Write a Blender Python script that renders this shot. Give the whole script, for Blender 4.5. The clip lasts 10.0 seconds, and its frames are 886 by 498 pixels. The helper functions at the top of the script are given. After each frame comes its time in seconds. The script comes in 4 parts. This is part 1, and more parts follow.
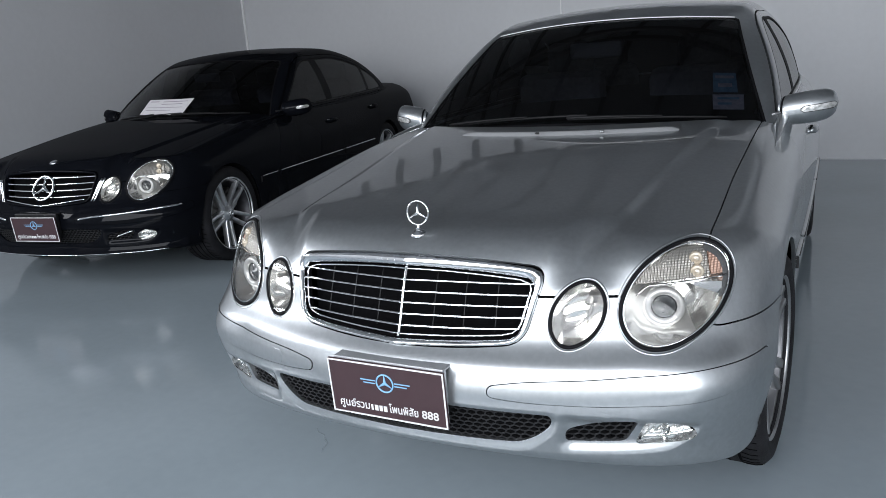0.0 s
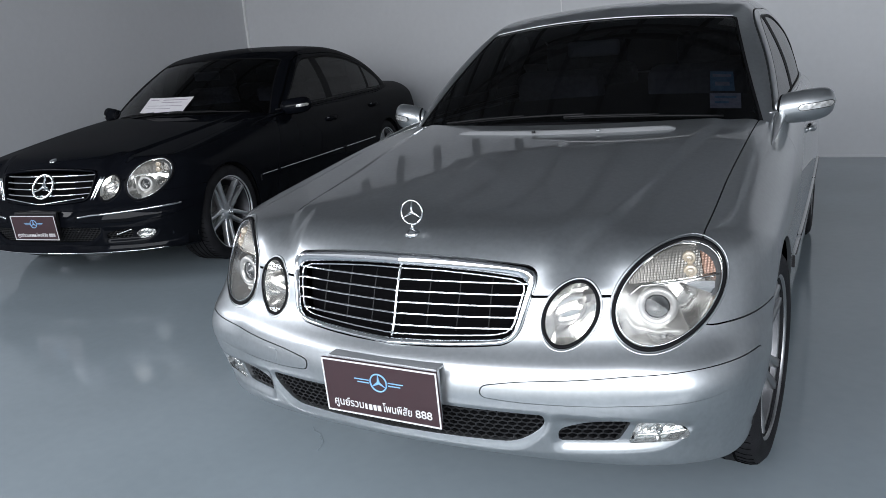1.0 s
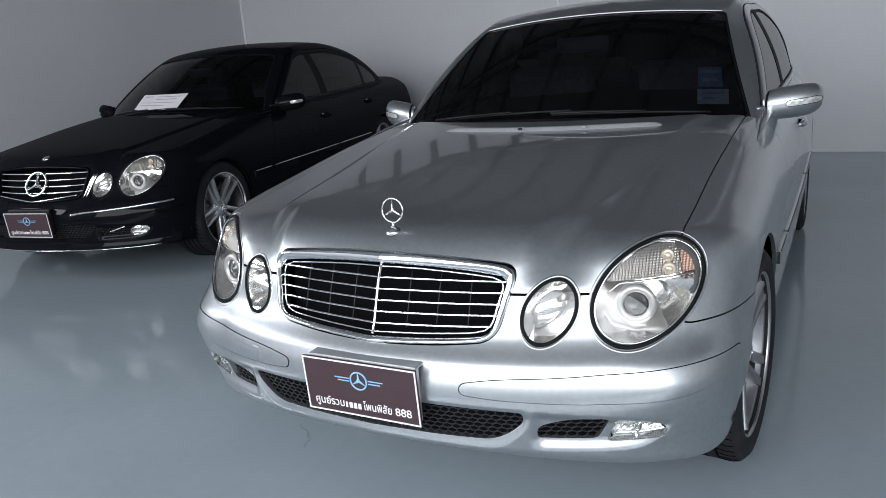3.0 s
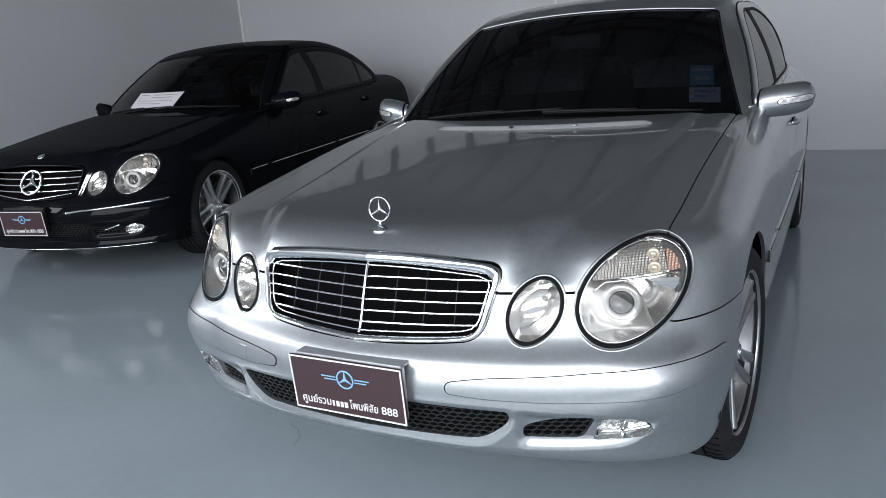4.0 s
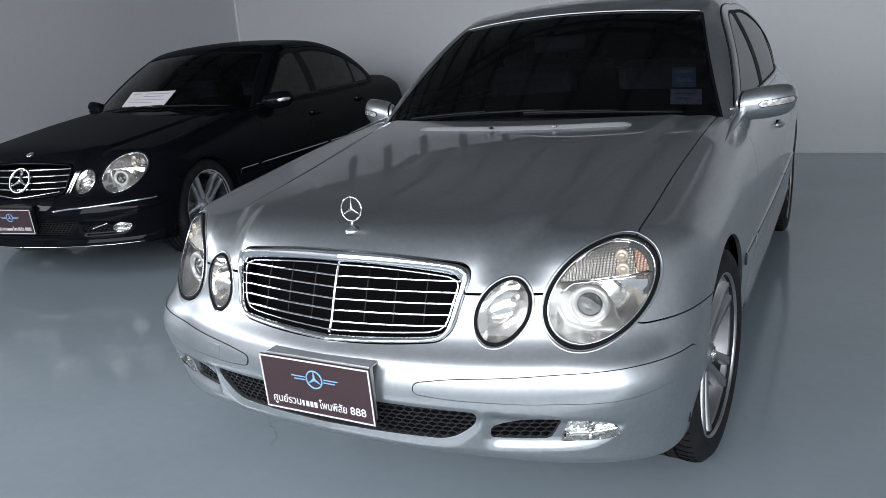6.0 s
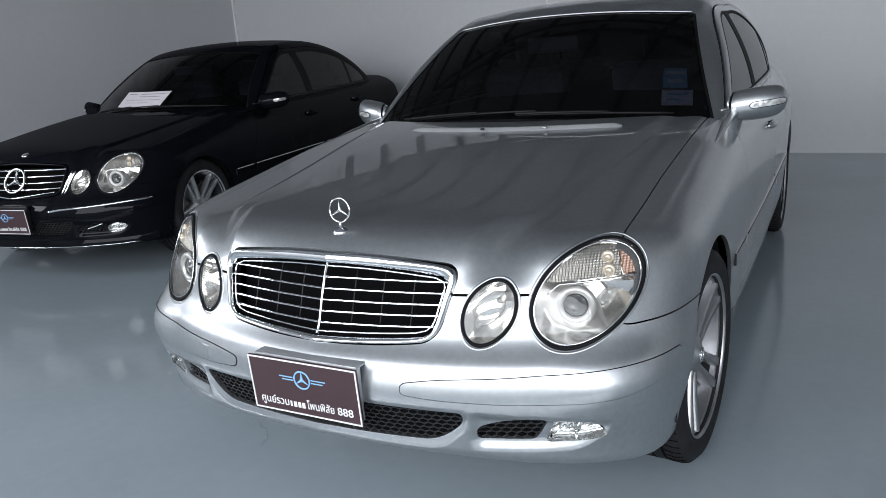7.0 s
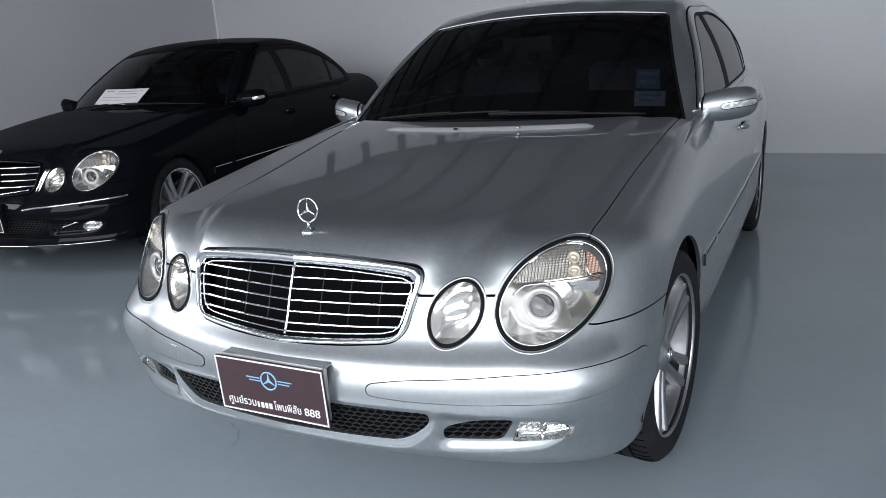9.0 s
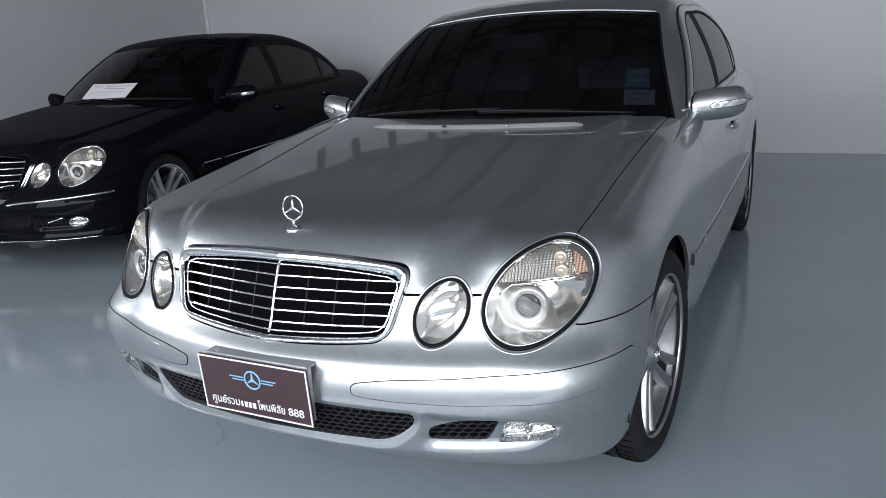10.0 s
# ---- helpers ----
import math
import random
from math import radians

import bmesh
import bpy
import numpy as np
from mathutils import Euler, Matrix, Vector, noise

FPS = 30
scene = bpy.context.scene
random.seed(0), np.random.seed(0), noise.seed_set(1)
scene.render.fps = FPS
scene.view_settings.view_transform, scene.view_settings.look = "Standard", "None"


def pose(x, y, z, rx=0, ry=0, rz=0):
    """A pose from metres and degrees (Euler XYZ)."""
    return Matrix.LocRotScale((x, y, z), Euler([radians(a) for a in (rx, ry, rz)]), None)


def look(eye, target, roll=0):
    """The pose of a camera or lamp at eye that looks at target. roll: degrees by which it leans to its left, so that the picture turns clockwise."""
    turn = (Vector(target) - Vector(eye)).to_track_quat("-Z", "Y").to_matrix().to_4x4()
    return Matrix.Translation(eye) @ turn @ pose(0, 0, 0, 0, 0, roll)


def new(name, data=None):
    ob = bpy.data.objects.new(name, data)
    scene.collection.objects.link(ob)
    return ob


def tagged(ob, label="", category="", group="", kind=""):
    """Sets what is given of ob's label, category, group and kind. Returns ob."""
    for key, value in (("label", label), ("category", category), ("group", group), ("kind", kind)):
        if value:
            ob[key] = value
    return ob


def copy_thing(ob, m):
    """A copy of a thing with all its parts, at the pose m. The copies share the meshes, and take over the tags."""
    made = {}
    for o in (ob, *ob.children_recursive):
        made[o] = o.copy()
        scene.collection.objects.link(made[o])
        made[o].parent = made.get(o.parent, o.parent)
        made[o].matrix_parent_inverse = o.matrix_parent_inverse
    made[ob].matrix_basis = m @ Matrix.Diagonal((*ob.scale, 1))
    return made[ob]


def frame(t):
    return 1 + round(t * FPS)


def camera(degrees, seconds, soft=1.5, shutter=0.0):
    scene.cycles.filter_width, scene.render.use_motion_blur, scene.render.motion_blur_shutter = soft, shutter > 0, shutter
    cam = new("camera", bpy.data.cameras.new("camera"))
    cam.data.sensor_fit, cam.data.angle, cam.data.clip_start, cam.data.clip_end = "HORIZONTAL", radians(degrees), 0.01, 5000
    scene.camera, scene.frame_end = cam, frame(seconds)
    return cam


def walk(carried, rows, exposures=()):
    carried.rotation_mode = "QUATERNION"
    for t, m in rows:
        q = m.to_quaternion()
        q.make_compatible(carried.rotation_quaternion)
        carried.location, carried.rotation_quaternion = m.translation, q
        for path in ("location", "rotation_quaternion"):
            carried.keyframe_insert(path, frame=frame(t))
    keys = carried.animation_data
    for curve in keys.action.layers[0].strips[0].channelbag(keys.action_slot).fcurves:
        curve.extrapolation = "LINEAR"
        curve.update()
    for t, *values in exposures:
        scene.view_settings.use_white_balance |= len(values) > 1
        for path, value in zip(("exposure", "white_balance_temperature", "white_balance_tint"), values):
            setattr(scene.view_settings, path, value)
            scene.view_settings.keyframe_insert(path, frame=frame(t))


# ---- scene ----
cam = camera(60.88, 10.0, 0.75)
ROWS = [
    (0.0, 0.9989, -1.4601, 1.2721, 75.429, 4.145, 27.086),
    (0.5, 1.0089, -1.4532, 1.2735, 75.326, 4.225, 27.221),
    (1.0, 1.0199, -1.4495, 1.2762, 75.250, 4.201, 27.278),
    (1.5, 1.0298, -1.4474, 1.2787, 75.197, 4.279, 27.253),
    (2.0, 1.0409, -1.4378, 1.2787, 75.100, 4.251, 27.300),
    (2.5, 1.0556, -1.4295, 1.2793, 74.994, 4.357, 27.364),
    (4.0, 1.1034, -1.4017, 1.2779, 74.735, 4.425, 27.468),
    (4.5, 1.1222, -1.3932, 1.2778, 74.708, 4.495, 27.501),
    (5.0, 1.1388, -1.3785, 1.2743, 74.731, 4.334, 27.553),
    (5.5, 1.1539, -1.3706, 1.2703, 74.806, 4.115, 27.581),
    (7.0, 1.2026, -1.3543, 1.2734, 74.788, 4.074, 27.579),
    (7.5, 1.2127, -1.3487, 1.2715, 74.803, 4.034, 27.458),
    (8.0, 1.2267, -1.3408, 1.2713, 74.748, 4.040, 27.235),
    (8.5, 1.2366, -1.3380, 1.2740, 74.667, 3.977, 26.901),
    (9.0, 1.2436, -1.3327, 1.2764, 74.569, 3.720, 26.520),
    (9.5, 1.2453, -1.3238, 1.2753, 74.489, 3.480, 26.191),
    (10.0, 1.2473, -1.3111, 1.2744, 74.334, 3.264, 25.970),
]
walk(cam, [(t, pose(*row)) for t, *row in ROWS])

# ---- light: daylight through the open front of the hall ----
world = bpy.data.worlds.new("world")
scene.world = world
world.use_nodes = True
wn = world.node_tree.nodes
sky = wn.new("ShaderNodeTexSky")
sky.sky_type, sky.sun_disc = "NISHITA", False
sky.sun_elevation, sky.sun_rotation = radians(46), radians(80)
world.node_tree.links.new(sky.outputs[0], wn["Background"].inputs[0])
wn["Background"].inputs[1].default_value = 0.12
sun = new("sun", bpy.data.lights.new("sun", "SUN"))
sun.data.energy, sun.data.angle, sun.data.color = 4.0, radians(0.6), (1, .96, .9)
sun.matrix_world = look((27, 5, 28), (0, 0, 0))
opening = new("opening_light", bpy.data.lights.new("opening_light", "AREA"))
opening.data.shape, opening.data.size, opening.data.size_y = "RECTANGLE", 9.8, 2.0
opening.data.energy, opening.data.color = 480, (.92, .945, 1)
opening.matrix_world = look((1.5, -4.15, 2.15), (1.5, 4, 1.4))
# unseen fill lamp added in a high gap of the side wall, behind the camera
band = new("side_fill_light", bpy.data.lights.new("side_fill_light", "AREA"))
band.data.shape, band.data.size, band.data.size_y = "RECTANGLE", 3.4, .85
band.data.energy, band.data.color = 165, (.92, .945, 1)
band.matrix_world = look((-6.05, -2.2, 2.72), (2, 0, -.6))
scene.view_settings.exposure = 0.0


# ---- materials ----
def material(name, colour, rough=.5, metal=0.0, coat=0.0, spread=0.0, scale=8.0, bump=0.0, bump_scale=60.0, fine=0.0, rough_spread=0.0, spec=.5):
    """A Principled material whose colour and roughness wander at two scales."""
    m = bpy.data.materials.new(name)
    m.use_nodes = True
    t = m.node_tree
    b = t.nodes["Principled BSDF"]
    b.inputs["Base Color"].default_value = (*colour, 1)
    b.inputs["Roughness"].default_value, b.inputs["Metallic"].default_value = rough, metal
    b.inputs["Specular IOR Level"].default_value = spec
    b.inputs["Coat Weight"].default_value, b.inputs["Coat Roughness"].default_value = coat, .02
    at = t.nodes.new("ShaderNodeTexCoord").outputs["Object"]

    def clouds(size, detail):
        n = t.nodes.new("ShaderNodeTexNoise")
        n.inputs["Scale"].default_value, n.inputs["Detail"].default_value = size, detail
        t.links.new(at, n.inputs["Vector"])
        return n.outputs["Fac"]

    if spread or fine:
        last = None
        for size, amount in ((scale, spread), (scale * 23, fine)):
            if not amount:
                continue
            r = t.nodes.new("ShaderNodeMapRange")
            t.links.new(clouds(size, 5), r.inputs["Value"])
            r.inputs["From Min"].default_value, r.inputs["From Max"].default_value = .3, .7
            r.inputs["To Min"].default_value, r.inputs["To Max"].default_value = 1 - amount, 1 + amount
            if last is None:
                last = r.outputs["Result"]
            else:
                x = t.nodes.new("ShaderNodeMath")
                x.operation = "MULTIPLY"
                t.links.new(last, x.inputs[0])
                t.links.new(r.outputs["Result"], x.inputs[1])
                last = x.outputs[0]
        v = t.nodes.new("ShaderNodeHueSaturation")
        v.inputs["Color"].default_value = (*colour, 1)
        t.links.new(last, v.inputs["Value"])
        t.links.new(v.outputs["Color"], b.inputs["Base Color"])
    if rough_spread:
        r = t.nodes.new("ShaderNodeMapRange")
        t.links.new(clouds(scale * 2.3, 6), r.inputs["Value"])
        r.inputs["From Min"].default_value, r.inputs["From Max"].default_value = .3, .7
        r.inputs["To Min"].default_value, r.inputs["To Max"].default_value = rough - rough_spread, rough + rough_spread
        t.links.new(r.outputs["Result"], b.inputs["Roughness"])
    if bump:
        n = t.nodes.new("ShaderNodeBump")
        n.inputs["Strength"].default_value, n.inputs["Distance"].default_value = 1.0, bump
        t.links.new(clouds(bump_scale, 4), n.inputs["Height"])
        t.links.new(n.outputs["Normal"], b.inputs["Normal"])
    return m


def clear(name, tint, ior=1.5, rough=.0, haze=.0):
    """Thin glass: a clear or tinted pane that gives a mirror's gloss towards its edges."""
    m = bpy.data.materials.new(name)
    m.use_nodes = True
    t = m.node_tree
    t.nodes.remove(t.nodes["Principled BSDF"])
    a, g, f, x = (t.nodes.new("ShaderNode" + k) for k in ("BsdfTransparent", "BsdfGlossy", "Fresnel", "MixShader"))
    a.inputs["Color"].default_value = (*tint, 1)
    g.inputs["Roughness"].default_value = rough
    f.inputs["IOR"].default_value = ior
    t.links.new(f.outputs[0], x.inputs[0])
    t.links.new(a.outputs[0], x.inputs[1])
    t.links.new(g.outputs[0], x.inputs[2])
    last = x.outputs[0]
    # pale haze mixed in to lift the dark pane, instead of a lit cabin
    if haze:
        d, y, n, r, at = (t.nodes.new("ShaderNode" + k) for k in ("BsdfDiffuse", "MixShader", "TexNoise", "MapRange", "TexCoord"))
        d.inputs["Color"].default_value = (.5, .52, .55, 1)
        n.inputs["Scale"].default_value, n.inputs["Detail"].default_value = 3.0, 6
        r.inputs["From Min"].default_value, r.inputs["From Max"].default_value = .3, .7
        r.inputs["To Min"].default_value, r.inputs["To Max"].default_value = .7 * haze, 1.3 * haze
        t.links.new(at.outputs["Object"], n.inputs["Vector"])
        t.links.new(n.outputs["Fac"], r.inputs["Value"])
        t.links.new(r.outputs["Result"], y.inputs[0])
        t.links.new(last, y.inputs[1])
        t.links.new(d.outputs[0], y.inputs[2])
        last = y.outputs[0]
    t.links.new(last, t.nodes["Material Output"].inputs["Surface"])
    return m


SILVER = material("silver_paint", (.44, .46, .472), .34, .92, 1.0, .02, 3, fine=.05)
SILVER.node_tree.nodes["Principled BSDF"].inputs["Coat IOR"].default_value = 1.5
BLACK = material("black_paint", (.0042, .0048, .0068), .3, 0, .17, .1, 4, spec=.0)
CHROME = material("chrome", (.78, .79, .8), .06, 1, rough_spread=.03)
REFLECTOR = material("reflector", (.84, .85, .85), .1, .92, 0, .04, 40)
BULB = material("cream_bulb", (.56, .49, .39), .22, .4, .7)
BOWL = material("lamp_bowl", (.84, .835, .815), .12, .9, 0, .06, 40)
SATIN = material("satin_metal", (.52, .52, .515), .38, .6, .4)
ALLOY = material("alloy", (.38, .385, .39), .36, .9, .3, .05, 20)
PLASTIC = material("black_plastic", (.009, .009, .01), .5, 0, 0, .2, 30, bump=.0004, bump_scale=400, spec=.3)
RUBBER = material("rubber", (.006, .006, .007), .6, 0, 0, .25, 25, bump=.0006, bump_scale=300, spec=.1)
TYRE = material("tyre_rubber", (.018, .018, .02), .65, 0, 0, .3, 14, bump=.0008, bump_scale=220, spec=.12)
# near-black that puts the shade of gaps and hollows into the colour
DARK = material("shade_black", (.0025, .0025, .003), .9, spec=.05)
STEEL = material("brake_steel", (.3, .29, .28), .35, 1, 0, .15, 30)
TINT = clear("tinted_glass", (.22, .235, .27), 1.3, haze=.0035)
LENS = clear("clear_lens", (.97, .962, .94), 1.45)
SIGN = material("maroon_board", (.045, .022, .026), .35, 0, 0, .05, 20)
WHITE = material("white_print", (.75, .75, .75), .5)
BLUE = material("blue_print", (.25, .5, .75), .5)
PAPER = material("paper", (.72, .70, .72), .7, 0, 0, .04, 30, bump=.0008, bump_scale=25)
PAPER_INK = material("paper_ink", (.35, .3, .36), .7)
STICKER = material("pale_blue_sticker", (.2, .36, .48), .5, 0, 0, .2, 60)
STICKER_PALE = material("pale_sticker", (.5, .48, .52), .5, 0, 0, .25, 60)
CLOTH = material("seat_cloth", (.14, .14, .15), .8, 0, 0, .2, 40)
FLOOR = material("epoxy_floor", (.295, .345, .375), .11, 0, 0, .06, .9, bump=.00018, bump_scale=3, fine=.02, rough_spread=.035)
SCUFF = material("floor_scuff", (.284, .332, .361), .16, 0, 0, .2, 60)
SCUFF.node_tree.nodes["Principled BSDF"].inputs["Alpha"].default_value = .3
WALL = material("painted_wall", (.6, .61, .63), .55, 0, 0, .025, .8, bump=.0006, bump_scale=35, fine=.015)
TRIM = material("white_trim", (.78, .78, .79), .45, 0, 0, .03, 5)
ROOFING = material("roof_sheet", (.28, .29, .305), .5, .2, 0, .06, 1.2)
STREAK_PANEL = material("streak_panel", (.8, .81, .82), .5, 0, 0, .04, 1.5)
BEAM = material("steel_beam", (.035, .035, .038), .5, .2, 0, .12, 4)
CONCRETE = material("outdoor_concrete", (.4, .39, .37), .85, 0, 0, .12, 1.2, bump=.002, bump_scale=30, fine=.08)
PALE = material("pale_strip", (.2, .205, .21), .4, .1, .3, .05, 20)
RIBBED = material("ribbed_lens", (.34, .33, .31), .26, .7, .6)
AMBER_RIB = material("amber_ribbed_lens", (.38, .24, .185), .35, .5, .5)
PROJECTOR = material("projector_glass", (.08, .085, .09), .15, .4, 1.0)
TINT_SIDE = clear("tinted_side_glass", (.04, .045, .05), 1.28)
LAMP_TRIM = material("lamp_trim", (.10, .105, .11), .4, .2, .3, .08, 40)
SIGNAL = material("signal_lens", (.6, .6, .58), .12, .5, 1.0, .45, 45, bump=.004, bump_scale=55)
BRACKET = material("bracket_plastic", (.3, .31, .32), .3, .3, .3, .05, 30)
TOW = (.413, .459)
MIRROR_X, MIRROR_Y, MIRROR_Z = .797, 1.835, .962
DARK_BARREL = material("dark_barrel", (.05, .05, .055), .4, .7, 0, .1, 20)
BARREL = material("grey_barrel", (.27, .27, .28), .42, .75, 0, .1, 20)
ALLOY_BRIGHT = material("bright_alloy", (.72, .73, .74), .28, .9, .3, .05, 20)


# ---- the car body as smooth surfaces: x to the car's left, y to its back, z up, metres ----
def cubic(xs, ys):
    """A natural cubic curve through the knots, straight past its ends."""
    xs, ys = np.array(xs, float), np.array(ys, float)
    h, n = np.diff(xs), len(xs)
    a, r = np.eye(n), np.zeros(n)
    for i in range(1, n - 1):
        a[i, i - 1], a[i, i], a[i, i + 1] = h[i - 1], 2 * (h[i - 1] + h[i]), h[i]
        r[i] = 6 * ((ys[i + 1] - ys[i]) / h[i] - (ys[i] - ys[i - 1]) / h[i - 1])
    m = np.linalg.solve(a, r)
    s0 = (ys[1] - ys[0]) / h[0] - h[0] * m[1] / 6
    s1 = (ys[-1] - ys[-2]) / h[-1] + h[-1] * m[-2] / 6

    def at(x):
        x = np.asarray(x, float)
        i = np.clip(np.searchsorted(xs, x) - 1, 0, n - 2)
        q = np.clip(x, xs[0], xs[-1])
        u, v = xs[i + 1] - q, q - xs[i]
        y = (m[i] * u ** 3 + m[i + 1] * v ** 3) / (6 * h[i]) + (ys[i] / h[i] - m[i] * h[i] / 6) * u + (ys[i + 1] / h[i] - m[i + 1] * h[i] / 6) * v
        return y + s0 * np.minimum(x - xs[0], 0) + s1 * np.maximum(x - xs[-1], 0)
    return at


def smax(a, b, k):
    return np.maximum(a, b) + np.maximum(k - np.abs(a - b), 0) ** 2 / (4 * k)


def soft_step(x):
    x = np.clip(x, 0, 1)
    return x * x * (3 - 2 * x)


hood_line = cubic([.12, .2, .28, .5, .8, 1.1, 1.45, 1.6, 2, 3, 4, 4.4, 4.8], [.725, .768, .800, .846, .887, .926, .968, .981, .993, 1.0, 1.03, 1.035, 1.02])
hood_drop = cubic([.2, .42, 1, 1.6, 3], [.03, .042, .04, .03, .03])
hood_ridge = cubic([.2, .3, .42, .6, .8, 1.1, 1.4], [.375, .45, .505, .53, .548, .583, .615])
nose_plan = cubic([0, .2, .4, .55, .7, .8, .86, .9, .95], [.058, .07, .105, .15, .225, .315, .42, .56, .8])
nose_face = cubic([.17, .21, .27, .34, .42, .45, .4765, .4995, .519, .5435, .5685, .594, .65, .7, .76, .82, 1], [.09, .045, .02, .010, 0, .002, .008, .016, .025, .046, .066, .079, .1, .122, .153, .19, .26])
side_plan = cubic([.3, .6, .84, 1.3, 2, 3, 3.6, 4.2, 4.6, 4.85], [.86, .888, .895, .903, .911, .911, .905, .88, .84, .79])
side_inset = cubic([.18, .25, .35, .5, .62, .72, .8, .87, .93, .98], [.05, .03, .015, .002, 0, .006, .022, .045, .08, .13])
roof_line = cubic([1.3, 1.42, 1.65, 1.9, 2.12, 2.25, 2.5, 2.8, 3.1, 3.4, 3.7, 4, 4.3], [.885, .965, 1.117, 1.257, 1.360, 1.403, 1.437, 1.450, 1.442, 1.407, 1.333, 1.203, 1.03])
roof_side = cubic([.9, .97, 1.1, 1.25, 1.36, 1.45], [.815, .80, .765, .70, .635, .57])
roof_taper = cubic([1.5, 2.3, 3, 3.6, 4.2], [1.0, 1.0, 1.0, .98, .9])


def hood_top(x, y):
    dome = .0145 * soft_step((hood_ridge(y) - .008 - x) / (.034 + .02 * y) + .5) * soft_step((y - .14) / .16) * (1 - .45 * soft_step((y - .3) / .6))
    ridge = .008 * np.exp(-((x - .80) / .035) ** 2) * soft_step((y - .42) / .3)
    return ridge + hood_line(y) - hood_drop(y) * (x / .74) ** 2.2 + dome - .004


def body(p):
    """Below nought inside the lower body, up to the waist."""
    x, y, z = np.abs(p[..., 0]), p[..., 1], p[..., 2]
    top = z - hood_top(x, y)
    corner = soft_step((z - .28) / .15) * soft_step((.75 - z) / .24)
    belt = .011 * np.exp(-((z - .474) / .042) ** 2)
    side = x - side_plan(y) + side_inset(z) - (.024 * corner + .6 * belt) * soft_step((.64 - y) / .24)
    # shallow recess round the middle opening, a deeper one round the outer opening and the fog lamp, with a ledge below
    mid = soft_step((z - .304 - 5.0 * np.maximum(x - .31, 0) ** 2) / .036 + .4) * soft_step((.428 - .06 * x * x - z) / .034) * soft_step((.438 - x) / .03)
    outer = soft_step((z - .312 - 6 * np.maximum(x - .655, 0) ** 2) / .036 + .4) * soft_step((.412 - .08 * np.maximum(x - .45, 0) - z) / .03) * soft_step((x - .424) / .04) * soft_step((.76 - x) / .03)
    pocket = .009 * mid + .014 * outer
    brow = .5 * np.maximum(z - .685, 0) ** 2 / (.02 + np.maximum(z - .685, 0)) * soft_step((x - .37) / .07) * soft_step((.575 - x) / .09)
    front = nose_plan(x) + nose_face(z) + pocket + brow - (.036 * corner + belt) * soft_step((x - .58) / .22) - y
    rear = y - (4.84 - .14 * (x / .85) ** 3 - .25 * np.maximum(z - .7, 0) ** 2 - .1 * np.maximum(.45 - z, 0))
    d = smax(top, side, .12)
    d = smax(d, front * .85, .05)
    d = smax(d, rear, .08)
    low = .2 + (.075 - .045 * (x / .75) ** 2) * (1 - soft_step((y - .3) / .35))
    return smax(d, low - z, .04)


def rake(x, y):
    bow = .42 + (-.25 - .42) * soft_step((y - 2.2) / 1.3)
    return y - bow * x * x


def cabin_top(x, y):
    return roof_line(rake(x, y)) - .1 * x * x


def cabin(p):
    """Below nought inside the glasshouse."""
    x, y, z = np.abs(p[..., 0]), p[..., 1], p[..., 2]
    top = (z - cabin_top(x, y)) * .9
    side = x - roof_side(z) * roof_taper(y)
    return smax(top, side, .05)


def gradient(f, p, h=1e-4):
    g = np.stack([f(p + h * e) - f(p - h * e) for e in np.eye(3)], -1)
    return g / np.maximum(np.linalg.norm(g, axis=-1, keepdims=True), 1e-12)


def onto(f, p, way, back=.0, reach=1.5, steps=90):
    """The first place on f's surface along way, from each p."""
    p, way = np.atleast_2d(np.asarray(p, float)), np.asarray(way, float)
    way = np.broadcast_to(way, p.shape)
    lo, hi = np.full(len(p), -float(back)), np.full(len(p), float(reach))
    s0 = f(p + way * lo[:, None]) > 0
    found = np.zeros(len(p), bool)
    for t in np.linspace(-back, reach, steps)[1:]:
        flip = ~found & ((f(p + way * t) > 0) != s0)
        hi[flip], found = t, found | flip
        lo[~found] = t
    for _ in range(26):
        m = (lo + hi) / 2
        same = (f(p + way * m[:, None]) > 0) == s0
        lo, hi = np.where(same, m, lo), np.where(same, hi, m)
    return p + way * hi[:, None]


# ---- mesh helpers ----
def mesh_part(name, verts, faces, mat, parent=None, label="", normals=None, smooth=True):
    me = bpy.data.meshes.new(name)
    me.from_pydata(np.asarray(verts, float).tolist() if not isinstance(verts, list) else verts, [], faces.tolist() if isinstance(faces, np.ndarray) else faces)
    me.materials.append(mat)
    if smooth:
        me.polygons.foreach_set("use_smooth", np.ones(len(me.polygons), bool))
    if normals is not None:
        me.normals_split_custom_set_from_vertices(np.asarray(normals).tolist())
    ob = new(name, me)
    ob.parent = parent
    return tagged(ob, label)


def part(name, bm, mat, parent=None, label="", smooth=False):
    me = bpy.data.meshes.new(name)
    bm.to_mesh(me)
    bm.free()
    me.materials.append(mat)
    if smooth:
        me.polygons.foreach_set("use_smooth", np.ones(len(me.polygons), bool))
    ob = new(name, me)
    ob.parent = parent
    return tagged(ob, label)


def add_box(bm, size, m=Matrix(), bevel=0.0):
    made = bmesh.ops.create_cube(bm, size=1, matrix=m @ Matrix.Diagonal((*size, 1)))
    if bevel:
        edges = {e for v in made["verts"] for e in v.link_edges}
        bmesh.ops.bevel(bm, geom=list(edges), offset=bevel, segments=2, profile=.5, affect="EDGES", clamp_overlap=True)


def box_bm(size, m=Matrix(), bevel=0.0):
    bm = bmesh.new()
    add_box(bm, size, m, bevel)
    return bm


